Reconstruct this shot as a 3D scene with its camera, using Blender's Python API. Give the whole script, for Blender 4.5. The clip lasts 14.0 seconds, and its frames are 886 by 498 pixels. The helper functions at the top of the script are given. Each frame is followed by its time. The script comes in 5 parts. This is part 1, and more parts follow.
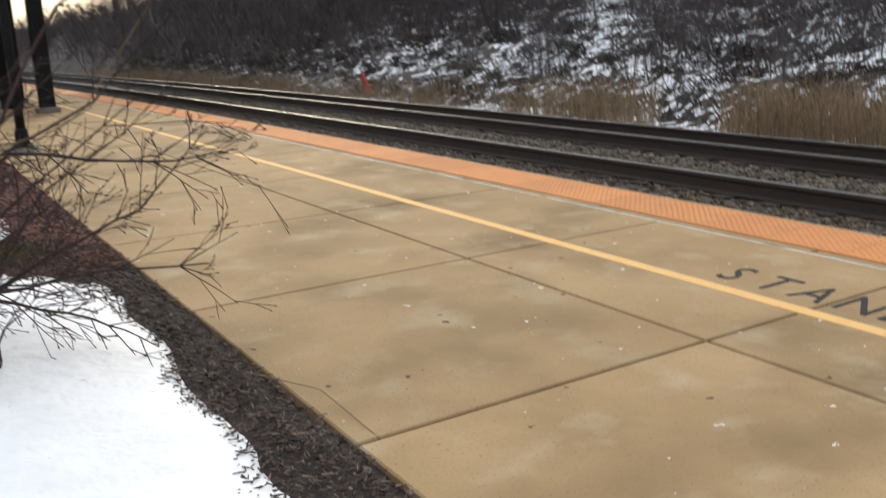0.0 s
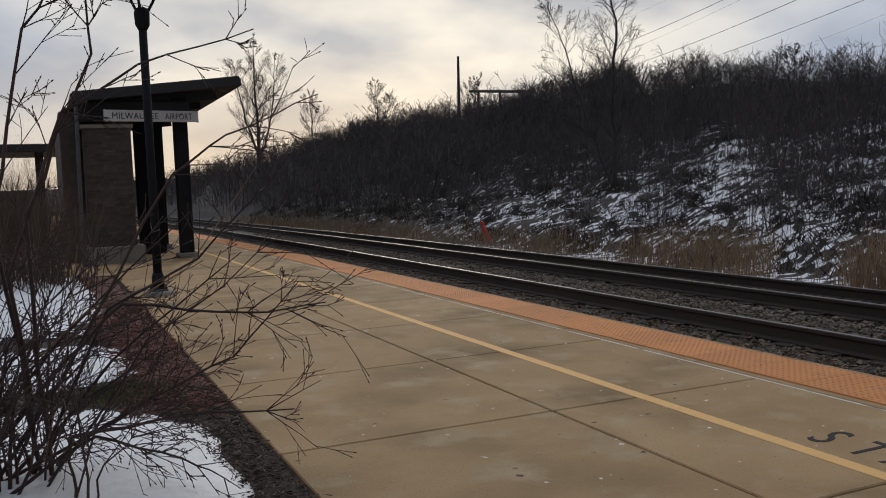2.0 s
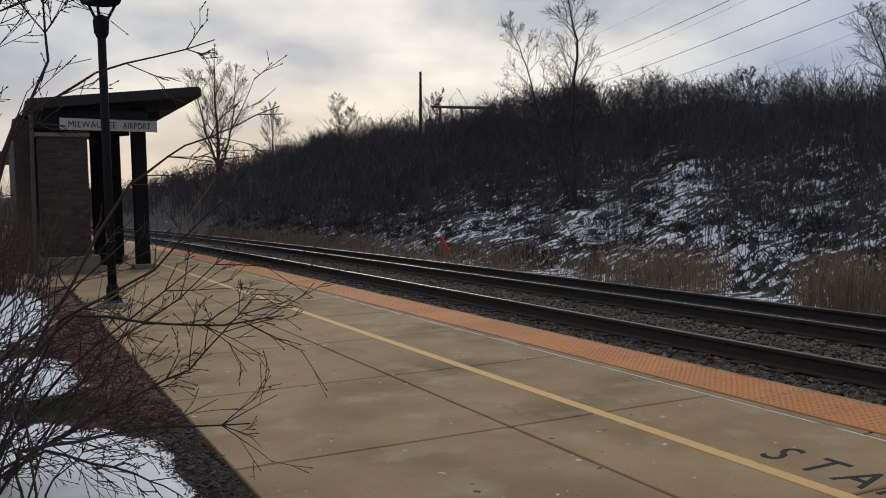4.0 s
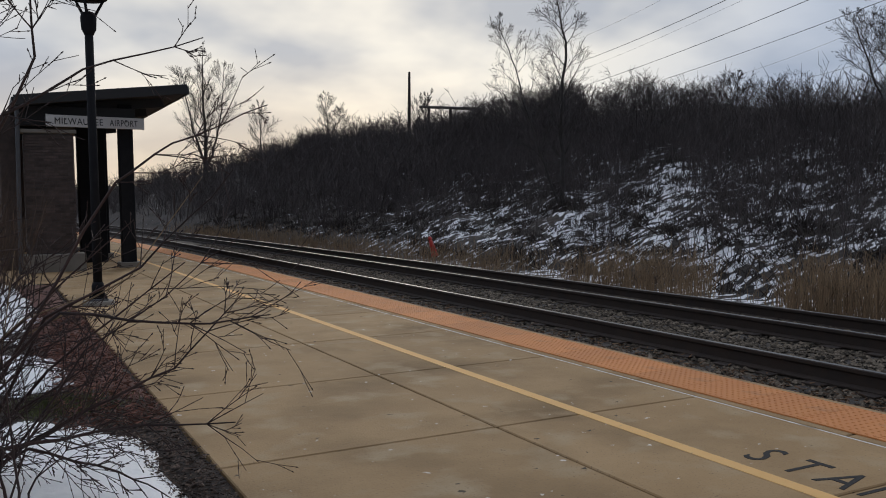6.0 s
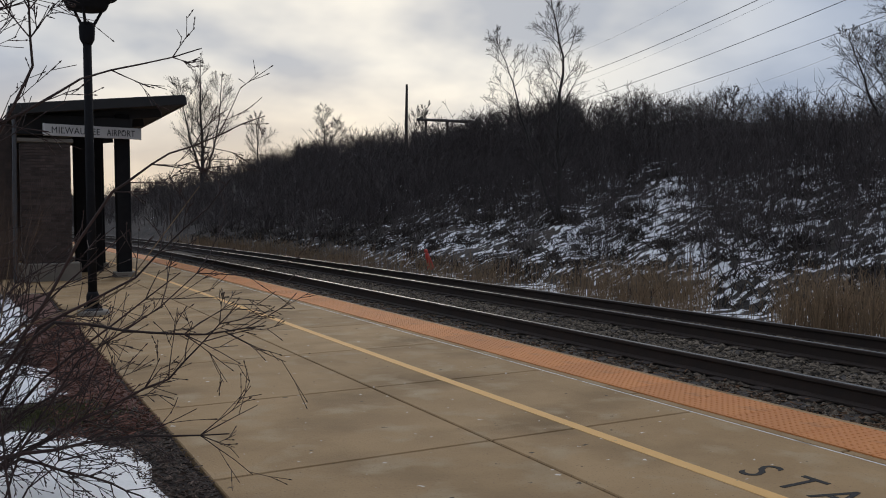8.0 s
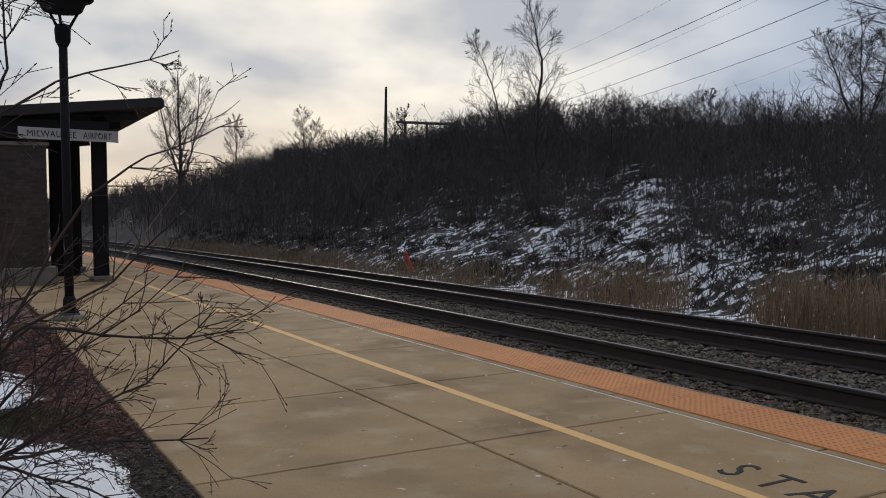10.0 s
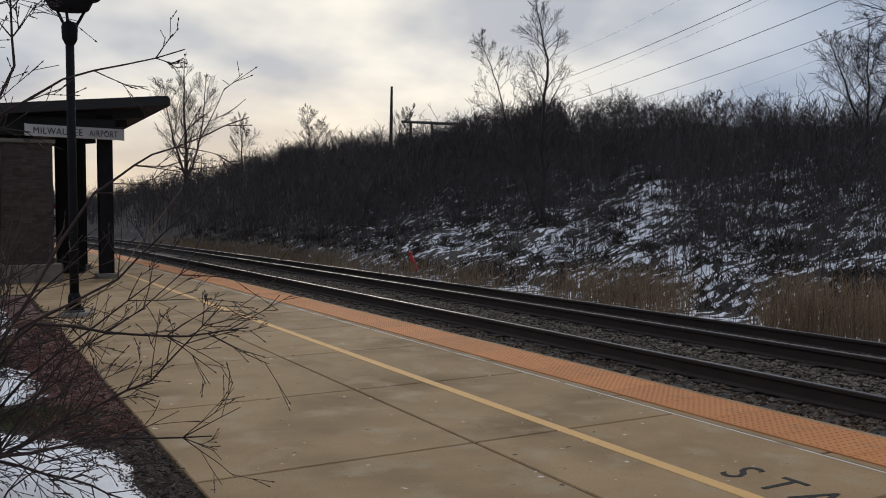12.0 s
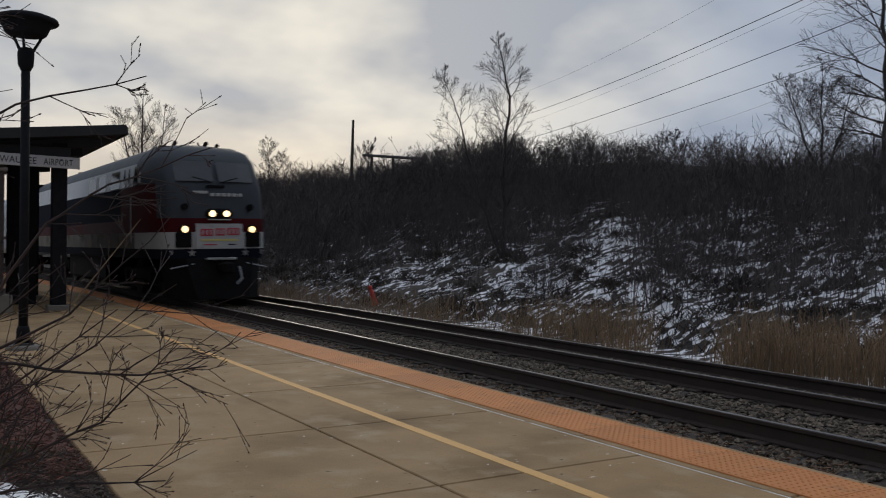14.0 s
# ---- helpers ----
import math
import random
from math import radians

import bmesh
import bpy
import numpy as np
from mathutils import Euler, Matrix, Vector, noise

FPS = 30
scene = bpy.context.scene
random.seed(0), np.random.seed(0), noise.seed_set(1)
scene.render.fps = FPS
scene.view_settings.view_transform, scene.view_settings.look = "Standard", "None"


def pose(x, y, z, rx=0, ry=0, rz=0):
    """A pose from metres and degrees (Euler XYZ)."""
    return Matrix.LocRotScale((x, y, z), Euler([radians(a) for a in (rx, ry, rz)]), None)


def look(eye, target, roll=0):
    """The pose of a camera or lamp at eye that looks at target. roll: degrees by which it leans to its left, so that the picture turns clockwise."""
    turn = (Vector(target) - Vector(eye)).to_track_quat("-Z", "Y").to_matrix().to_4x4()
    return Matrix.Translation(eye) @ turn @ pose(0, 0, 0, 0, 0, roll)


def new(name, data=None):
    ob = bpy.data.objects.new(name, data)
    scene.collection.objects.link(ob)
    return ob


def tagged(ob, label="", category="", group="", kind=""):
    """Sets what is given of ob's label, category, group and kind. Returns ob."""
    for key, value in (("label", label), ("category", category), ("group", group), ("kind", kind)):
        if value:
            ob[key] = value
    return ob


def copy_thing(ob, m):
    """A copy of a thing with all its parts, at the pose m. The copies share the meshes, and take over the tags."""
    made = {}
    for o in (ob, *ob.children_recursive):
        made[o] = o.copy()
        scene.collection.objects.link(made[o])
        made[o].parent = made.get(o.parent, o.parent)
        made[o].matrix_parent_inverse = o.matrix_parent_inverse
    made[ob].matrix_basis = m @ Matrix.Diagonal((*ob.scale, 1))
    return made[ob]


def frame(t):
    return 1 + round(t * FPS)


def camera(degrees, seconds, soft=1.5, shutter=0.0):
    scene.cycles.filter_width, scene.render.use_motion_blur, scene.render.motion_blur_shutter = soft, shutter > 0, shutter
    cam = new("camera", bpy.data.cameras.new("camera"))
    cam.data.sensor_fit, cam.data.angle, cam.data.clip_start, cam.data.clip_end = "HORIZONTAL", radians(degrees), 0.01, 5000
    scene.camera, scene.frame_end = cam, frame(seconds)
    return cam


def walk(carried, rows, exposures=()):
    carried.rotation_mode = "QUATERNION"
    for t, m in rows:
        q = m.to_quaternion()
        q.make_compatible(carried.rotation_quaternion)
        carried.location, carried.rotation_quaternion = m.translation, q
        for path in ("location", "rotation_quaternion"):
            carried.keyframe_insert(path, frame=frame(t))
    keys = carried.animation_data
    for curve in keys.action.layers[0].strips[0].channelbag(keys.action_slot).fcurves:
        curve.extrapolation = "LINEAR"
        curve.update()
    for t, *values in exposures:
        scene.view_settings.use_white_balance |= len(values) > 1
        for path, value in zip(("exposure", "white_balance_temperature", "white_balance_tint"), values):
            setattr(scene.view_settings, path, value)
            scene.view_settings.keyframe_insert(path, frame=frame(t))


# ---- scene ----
cam = camera(53.0, 14.0, soft=1.0, shutter=0.4)
PATH = [
    (0, (-6.7952, -4.9431, 1.5107), (-5.7746, -3.2895, 1.0375), -2.07),
    (0.5, (-6.7760, -5.2079, 1.5947), (-5.8660, -3.4520, 1.2964), -0.86),
    (1, (-6.6430, -5.1753, 1.5886), (-5.5601, -2.8288, 1.3091), -1.9),
    (1.5, (-6.6456, -5.1909, 1.5873), (-5.5848, -2.8275, 1.3598), -2.1),
    (2, (-6.6508, -5.2299, 1.5847), (-5.6004, -2.8587, 1.3975), -2.2),
    (2.5, (-6.6495, -5.2182, 1.5847), (-5.5679, -2.8600, 1.4261), -2.2),
    (3, (-6.6508, -5.2234, 1.5847), (-5.5341, -2.8795, 1.4417), -1.7),
    (5.5, (-6.6521, -5.2351, 1.5834), (-5.4600, -2.9302, 1.4209), -1.3),
    (6, (-6.6521, -5.2390, 1.5834), (-5.4613, -2.9328, 1.4365), -0.8),
    (6.5, (-6.6521, -5.2364, 1.5834), (-5.4600, -2.9289, 1.4508), -0.5),
    (7, (-6.6521, -5.2377, 1.5834), (-5.4587, -2.9315, 1.4573), -0.4),
    (7.5, (-6.6508, -5.2312, 1.5847), (-5.4496, -2.9289, 1.4599), -0.2),
    (8, (-6.6521, -5.2351, 1.5834), (-5.4496, -2.9328, 1.4729), -0.3),
    (10.5, (-6.6521, -5.2403, 1.5834), (-5.3885, -2.9705, 1.4781), -0.4),
    (11, (-6.6521, -5.2351, 1.5834), (-5.3859, -2.9679, 1.4742), -0.3),
    (11.5, (-6.6521, -5.2416, 1.5834), (-5.4028, -2.9653, 1.4729), -0.2),
    (12, (-6.6521, -5.2429, 1.5834), (-5.4093, -2.9614, 1.4794), -0.1),
    (12.5, (-6.6534, -5.2481, 1.5821), (-5.3911, -2.9770, 1.5054), 0.0),
    (13, (-6.6534, -5.2494, 1.5821), (-5.3651, -2.9926, 1.5301), 0.2),
    (13.5, (-6.6495, -5.2247, 1.5834), (-5.3599, -2.9679, 1.5470), 0.4),
    (14, (-6.6300, -5.0986, 1.5938), (-5.2832, -2.8756, 1.5899), 0.6),
]
walk(cam, [(t, look(eye, target, roll)) for t, eye, target, roll in PATH],
     exposures=[(0.0, 1.12, 7300, 8), (0.5, 0.75, 7200, 9), (1.0, 0.14, 7000, 10), (1.5, -0.06, 6950, 11), (2.5, -0.04, 6800, 11), (5.5, -0.06, 6600, 10), (12.5, -0.04, 6600, 10), (13.5, -0.08, 6650, 10), (14.0, -0.27, 6650, 10)])

# ---- light ----
SUN_DIR = Vector((0.36, 0.90, 0.27)).normalized()
world = bpy.data.worlds.new("world")
scene.world = world
world.use_nodes = True


def build_sky():
    nt = world.node_tree
    nt.nodes.clear()
    N, L = nt.nodes.new, nt.links.new
    out, bg = N("ShaderNodeOutputWorld"), N("ShaderNodeBackground")
    tc = N("ShaderNodeTexCoord")
    sky = N("ShaderNodeTexSky")
    sky.sky_type, sky.sun_disc = "NISHITA", False
    sky.sun_elevation = math.asin(SUN_DIR.z)
    sky.sun_rotation = math.atan2(SUN_DIR.x, SUN_DIR.y)
    # cloud deck: a flat layer seen in perspective
    sep = N("ShaderNodeSeparateXYZ")
    L(tc.outputs["Generated"], sep.inputs[0])
    zz = N("ShaderNodeMath"); zz.operation = "MAXIMUM"; zz.inputs[1].default_value = 0.0
    L(sep.outputs["Z"], zz.inputs[0])
    za = N("ShaderNodeMath"); za.operation = "ADD"; za.inputs[1].default_value = 0.34
    L(zz.outputs[0], za.inputs[0])
    comb = N("ShaderNodeCombineXYZ")
    for ax in ("X", "Y"):
        dv = N("ShaderNodeMath"); dv.operation = "DIVIDE"
        L(sep.outputs[ax], dv.inputs[0]); L(za.outputs[0], dv.inputs[1])
        L(dv.outputs[0], comb.inputs[ax])
    n1 = N("ShaderNodeTexNoise"); n1.inputs["Scale"].default_value = 2.6; n1.inputs["Detail"].default_value = 4.0; n1.inputs["Roughness"].default_value = 0.45
    L(comb.outputs[0], n1.inputs["Vector"])
    # glow round the veiled sun
    dot = N("ShaderNodeVectorMath"); dot.operation = "DOT_PRODUCT"
    nrm = N("ShaderNodeVectorMath"); nrm.operation = "NORMALIZE"
    L(tc.outputs["Generated"], nrm.inputs[0])
    L(nrm.outputs[0], dot.inputs[0]); dot.inputs[1].default_value = SUN_DIR
    glow = N("ShaderNodeMapRange"); glow.inputs["From Min"].default_value = 0.87; glow.inputs["From Max"].default_value = 1.0; glow.interpolation_type = "SMOOTHSTEP"
    L(dot.outputs["Value"], glow.inputs["Value"])
    cl = N("ShaderNodeMapRange"); cl.inputs["From Min"].default_value = 0.39; cl.inputs["From Max"].default_value = 0.63
    L(n1.outputs["Fac"], cl.inputs["Value"])
    base = N("ShaderNodeMix"); base.data_type = "RGBA"
    base.inputs["A"].default_value = (0.36, 0.43, 0.56, 1); base.inputs["B"].default_value = (0.52, 0.585, 0.70, 1)
    L(cl.outputs["Result"], base.inputs["Factor"])
    gl = N("ShaderNodeMix"); gl.data_type = "RGBA"
    gl.inputs["A"].default_value = (0.49, 0.525, 0.585, 1); gl.inputs["B"].default_value = (0.98, 0.945, 0.86, 1)
    L(cl.outputs["Result"], gl.inputs["Factor"])
    m1 = N("ShaderNodeMix"); m1.data_type = "RGBA"
    L(glow.outputs["Result"], m1.inputs["Factor"]); L(base.outputs["Result"], m1.inputs["A"]); L(gl.outputs["Result"], m1.inputs["B"])
    # warm band low over the horizon on the sun's side
    low = N("ShaderNodeMapRange"); low.inputs["From Min"].default_value = 0.16; low.inputs["From Max"].default_value = 0.0
    L(sep.outputs["Z"], low.inputs["Value"])
    dot2 = N("ShaderNodeVectorMath"); dot2.operation = "DOT_PRODUCT"; dot2.inputs[1].default_value = (0.20, 0.98, 0.0)
    L(nrm.outputs[0], dot2.inputs[0])
    side = N("ShaderNodeMapRange"); side.inputs["From Min"].default_value = 0.90; side.inputs["From Max"].default_value = 0.99
    L(dot2.outputs["Value"], side.inputs["Value"])
    wm = N("ShaderNodeMath"); wm.operation = "MULTIPLY"
    L(low.outputs["Result"], wm.inputs[0]); L(side.outputs["Result"], wm.inputs[1])
    wm2 = N("ShaderNodeMath"); wm2.operation = "MULTIPLY"; wm2.inputs[1].default_value = 0.75
    L(wm.outputs[0], wm2.inputs[0])
    m2 = N("ShaderNodeMix"); m2.data_type = "RGBA"; m2.inputs["B"].default_value = (0.92, 0.72, 0.48, 1)
    L(wm2.outputs[0], m2.inputs["Factor"]); L(m1.outputs["Result"], m2.inputs["A"])
    # a little of the clear sky shines through the deck
    sc = N("ShaderNodeVectorMath"); sc.operation = "SCALE"; sc.inputs["Scale"].default_value = 0.10
    L(sky.outputs["Color"], sc.inputs[0])
    m3 = N("ShaderNodeMix"); m3.data_type = "RGBA"; m3.inputs["Factor"].default_value = 0.975
    L(sc.outputs[0], m3.inputs["A"]); L(m2.outputs["Result"], m3.inputs["B"])
    # the sky away from the sunset is duller
    dull = N("ShaderNodeMapRange"); dull.inputs["From Min"].default_value = -0.55; dull.inputs["From Max"].default_value = 0.75
    dull.inputs["To Min"].default_value = 0.44; dull.inputs["To Max"].default_value = 1.0
    L(dot.outputs["Value"], dull.inputs["Value"])
    m4 = N("ShaderNodeVectorMath"); m4.operation = "SCALE"
    L(m3.outputs["Result"], m4.inputs[0]); L(dull.outputs["Result"], m4.inputs["Scale"])
    # an overcast sky is brightest overhead
    zen = N("ShaderNodeMapRange"); zen.inputs["From Min"].default_value = 0.35; zen.inputs["From Max"].default_value = 0.9
    zen.inputs["To Min"].default_value = 1.0; zen.inputs["To Max"].default_value = 1.75
    L(sep.outputs["Z"], zen.inputs["Value"])
    m5 = N("ShaderNodeVectorMath"); m5.operation = "SCALE"
    L(m4.outputs[0], m5.inputs[0]); L(zen.outputs["Result"], m5.inputs["Scale"])
    L(m5.outputs[0], bg.inputs["Color"])
    bg.inputs["Strength"].default_value = 1.0
    L(bg.outputs[0], out.inputs[0])


build_sky()
sun = new("sun", bpy.data.lights.new("sun", "SUN"))
sun.data.energy, sun.data.angle, sun.data.color = 0.5, radians(14), (1.0, 0.90, 0.76)
sun.matrix_world = look(SUN_DIR * 50, (0, 0, 0))


# ---- materials ----
def material(name, colors, rough=0.8, scale=4.0, detail=6.0, bump=0.0, bump_scale=None, metal=0.0, spots=None, island=0.0, obrand=0.0, stretch=(1, 1, 1), spec=0.5):
    """Two-scale noise between colours; spots: (colour, scale, threshold, softness) of stains laid over it."""
    mat = bpy.data.materials.new(name)
    mat.use_nodes = True
    nt = mat.node_tree
    N, L = nt.nodes.new, nt.links.new
    bsdf = nt.nodes["Principled BSDF"]
    tc = N("ShaderNodeTexCoord")
    mp = N("ShaderNodeMapping"); mp.inputs["Scale"].default_value = stretch
    geo = N("ShaderNodeNewGeometry")
    L(geo.outputs["Position"] if obrand < 0 else tc.outputs["Object"], mp.inputs["Vector"])
    vec = mp.outputs[0]
    n = N("ShaderNodeTexNoise"); n.inputs["Scale"].default_value = scale; n.inputs["Detail"].default_value = detail; n.inputs["Roughness"].default_value = 0.62
    L(vec, n.inputs["Vector"])
    ramp = N("ShaderNodeValToRGB")
    ramp.color_ramp.elements[0].position, ramp.color_ramp.elements[1].position = 0.28, 0.72
    els = ramp.color_ramp.elements
    els[0].color = (*colors[0], 1); els[1].color = (*colors[-1], 1)
    for i, c in enumerate(colors[1:-1], 1):
        e = els.new(0.28 + 0.44 * i / (len(colors) - 1)); e.color = (*c, 1)
    L(n.outputs["Fac"], ramp.inputs["Fac"])
    col = ramp.outputs["Color"]
    for sp in (spots or ()):
        c, s, th, soft = sp
        ns = N("ShaderNodeTexNoise"); ns.inputs["Scale"].default_value = s; ns.inputs["Detail"].default_value = 5.0
        L(vec, ns.inputs["Vector"])
        mr = N("ShaderNodeMapRange"); mr.inputs["From Min"].default_value = th; mr.inputs["From Max"].default_value = th + soft
        L(ns.outputs["Fac"], mr.inputs["Value"])
        mx = N("ShaderNodeMix"); mx.data_type = "RGBA"; mx.inputs["B"].default_value = (*c, 1)
        L(mr.outputs["Result"], mx.inputs["Factor"]); L(col, mx.inputs["A"])
        col = mx.outputs["Result"]
    if island or obrand > 0:
        src = geo.outputs["Random Per Island"]
        if obrand > 0:
            oi = N("ShaderNodeObjectInfo"); src = oi.outputs["Random"]
        k = max(island, obrand)
        mr = N("ShaderNodeMapRange"); mr.inputs["To Min"].default_value = 1 - k; mr.inputs["To Max"].default_value = 1 + k
        L(src, mr.inputs["Value"])
        vm = N("ShaderNodeVectorMath"); vm.operation = "SCALE"
        L(col, vm.inputs[0]); L(mr.outputs["Result"], vm.inputs["Scale"])
        col = vm.outputs[0]
    L(col, bsdf.inputs["Base Color"])
    rr = N("ShaderNodeMapRange"); rr.inputs["To Min"].default_value = max(0.02, rough - 0.12); rr.inputs["To Max"].default_value = min(1, rough + 0.12)
    L(n.outputs["Fac"], rr.inputs["Value"]); L(rr.outputs["Result"], bsdf.inputs["Roughness"])
    bsdf.inputs["Metallic"].default_value = metal
    bsdf.inputs["Specular IOR Level"].default_value = spec
    if bump:
        nb = N("ShaderNodeTexNoise"); nb.inputs["Scale"].default_value = bump_scale or scale * 6; nb.inputs["Detail"].default_value = 8.0
        L(vec, nb.inputs["Vector"])
        b = N("ShaderNodeBump"); b.inputs["Strength"].default_value = bump; b.inputs["Distance"].default_value = 0.02
        L(nb.outputs["Fac"], b.inputs["Height"]); L(b.outputs[0], bsdf.inputs["Normal"])
    return mat


def glowing(name, color, strength):
    mat = bpy.data.materials.new(name)
    mat.use_nodes = True
    b = mat.node_tree.nodes["Principled BSDF"]
    b.inputs["Base Color"].default_value = (0.8, 0.75, 0.65, 1)
    b.inputs["Emission Color"].default_value = (*color, 1)
    b.inputs["Emission Strength"].default_value = strength
    return mat


M_CONC = material("concrete", [(0.305, 0.189, 0.089), (0.385, 0.248, 0.124), (0.445, 0.294, 0.155)], 0.85, 0.7, 8, 0.25, 60, obrand=0.07, spec=0.2,
                  spots=[((0.225, 0.142, 0.069), 0.8, 0.47, 0.22), ((0.42, 0.305, 0.18), 2.6, 0.53, 0.2), ((0.20, 0.14, 0.085), 70, 0.60, 0.10), ((0.70, 0.64, 0.56), 11.0, 0.70, 0.02), ((0.085, 0.065, 0.045), 9.0, 0.70, 0.02)])
M_JOINT = material("joint_filler", [(0.035, 0.028, 0.022), (0.07, 0.055, 0.045)], 0.95, 8, 4, 0.3)
M_SEAL = material("pale_sealant", [(0.58, 0.56, 0.52), (0.74, 0.72, 0.68)], 0.7, 3, 4, 0.2, spots=[((0.2, 0.17, 0.14), 2.3, 0.56, 0.08)])
M_TACT = material("orange_tile", [(0.55, 0.19, 0.05), (0.64, 0.25, 0.075)], 0.75, 1.5, 6, 0.1, obrand=0.09, spots=[((0.30, 0.14, 0.08), 2.0, 0.6, 0.2)])
M_YEL = material("yellow_paint", [(0.74, 0.415, 0.135), (0.80, 0.475, 0.18)], 0.8, 5, 6, 0.15, 80, spots=[((0.40, 0.31, 0.19), 30, 0.66, 0.05)])
M_BLACK = material("black_paint", [(0.03, 0.028, 0.027), (0.05, 0.047, 0.045)], 0.9, 10, 4, spec=0.2, spots=[((0.22, 0.19, 0.15), 40, 0.64, 0.06)])
M_RAIL = material("rusty_rail", [(0.022, 0.014, 0.010), (0.045, 0.027, 0.018)], 0.85, 5, 6, 0.2, 60)
M_RAILTOP = material("worn_rail_head", [(0.13, 0.125, 0.12), (0.21, 0.20, 0.19)], 0.5, 3, 3, metal=1.0)
M_TIE = material("creosoted_tie", [(0.03, 0.024, 0.02), (0.075, 0.06, 0.05)], 0.9, 5, 8, 0.4, 40, stretch=(1, 6, 6))
M_BALLAST = material("ballast_bed", [(0.024, 0.017, 0.011), (0.075, 0.054, 0.036)], 0.95, 9, 8, 0.9, 14, obrand=-1)
M_STONE = material("ballast_stone", [(0.05, 0.039, 0.028), (0.20, 0.158, 0.118)], 0.9, 12, 4, 0.2, island=0.8, spec=0.2)
M_SNOW = material("old_snow", [(0.74, 0.73, 0.72), (0.88, 0.865, 0.85)], 0.65, 2.0, 8, 0.9, 9, spots=[((0.45, 0.42, 0.38), 11, 0.70, 0.06)])
M_MULCH = material("dark_mulch", [(0.012, 0.008, 0.006), (0.05, 0.031, 0.023)], 0.95, 30, 8, 1.0, 30)
M_CHIP = material("mulch_chip", [(0.03, 0.019, 0.014), (0.17, 0.115, 0.085)], 0.9, 9, 4, island=0.85)
M_REDBED = material("reddish_leaf_litter", [(0.075, 0.030, 0.022), (0.155, 0.062, 0.043)], 0.95, 7, 8, 1.0, 30)
M_LEAF = material("dead_red_leaf", [(0.085, 0.034, 0.024), (0.20, 0.085, 0.055)], 0.9, 9, 4, island=0.5)
M_BRUSH = material("bare_brush", [(0.058, 0.047, 0.045), (0.105, 0.085, 0.080)], 0.9, 2, 3, island=0.35)
M_BARK = material("tree_bark", [(0.035, 0.030, 0.028), (0.075, 0.063, 0.057)], 0.9, 6, 6, 0.4)
M_TWIG = material("shrub_twig", [(0.024, 0.012, 0.009), (0.058, 0.028, 0.021)], 0.75, 6, 5, 0.2, island=0.35)
M_REED = material("dry_reed", [(0.17, 0.108, 0.058), (0.32, 0.215, 0.122)], 0.85, 3, 4, island=0.4)
M_STEEL = material("dark_painted_steel", [(0.013, 0.013, 0.015), (0.022, 0.021, 0.022)], 0.75, 3, 4, spec=0.08)
M_BRICK = material("dark_brown_brick", [(0.055, 0.041, 0.036), (0.11, 0.08, 0.07)], 0.9, 7, 5, 0.3, island=0.25)
M_MORTAR = material("mortar", [(0.06, 0.053, 0.048), (0.09, 0.08, 0.072)], 0.95, 9, 5, 0.2)
M_BASE = material("cast_stone", [(0.17, 0.15, 0.125), (0.25, 0.22, 0.185)], 0.8, 3, 6, 0.3)
M_ROOF = material("dark_roof_metal", [(0.012, 0.011, 0.011), (0.022, 0.02, 0.02)], 0.6, 2, 4)
M_SIGN = material("white_sign_face", [(0.55, 0.53, 0.51), (0.63, 0.61, 0.59)], 0.5, 2, 4)
M_LETTER = material("sign_letter_black", [(0.015, 0.015, 0.016), (0.025, 0.025, 0.026)], 0.5, 4, 3)
M_RED = material("faded_red_plastic", [(0.55, 0.03, 0.02), (0.65, 0.06, 0.04)], 0.5, 4, 3)
M_WIRE = material("aluminium_wire", [(0.06, 0.06, 0.065), (0.09, 0.09, 0.095)], 0.5, 4, 2)
M_TR_GREY = material("slate_grey_train_paint", [(0.038, 0.042, 0.048), (0.05, 0.055, 0.062)], 0.6, 1.2, 5, spec=0.25, spots=[((0.05, 0.048, 0.045), 2.5, 0.6, 0.2)])
M_TR_RED = material("red_train_paint", [(0.058, 0.006, 0.008), (0.082, 0.010, 0.011)], 0.6, 1.2, 5, spec=0.06)
M_TR_WHITE = material("white_train_paint", [(0.40, 0.395, 0.375), (0.49, 0.48, 0.46)], 0.6, 1.2, 5, spec=0.25, spots=[((0.30, 0.28, 0.25), 3.0, 0.58, 0.2)])
# flank band: darker and more tan than the nose's white band
M_TR_TAN = material("tan_white_train_paint", [(0.17, 0.155, 0.13), (0.27, 0.25, 0.215)], 0.8, 1.2, 5, spec=0.05, spots=[((0.10, 0.088, 0.072), 1.6, 0.52, 0.2)])
M_TR_PANEL = material("white_upper_panel", [(0.62, 0.62, 0.62), (0.72, 0.72, 0.71)], 0.5, 1.2, 5, spots=[((0.42, 0.41, 0.39), 2.0, 0.6, 0.2)])
M_TR_NAVY = material("navy_train_paint", [(0.010, 0.012, 0.020), (0.017, 0.02, 0.03)], 0.7, 1.5, 5, spec=0.02)
M_TR_SILVER = material("silver_train_side", [(0.30, 0.305, 0.31), (0.38, 0.385, 0.39)], 0.4, 1.2, 5, metal=0.2)
M_TR_DARK = material("grimy_underframe", [(0.006, 0.006, 0.006), (0.014, 0.013, 0.012)], 0.85, 4, 6, 0.2, spec=0.1)
M_GLASS = material("dark_window_glass", [(0.012, 0.014, 0.016), (0.016, 0.018, 0.02)], 0.14, 2, 2, spec=0.12)
M_SCREEN = material("windscreen_glass", [(0.03, 0.034, 0.036), (0.04, 0.044, 0.047)], 0.15, 2, 2)
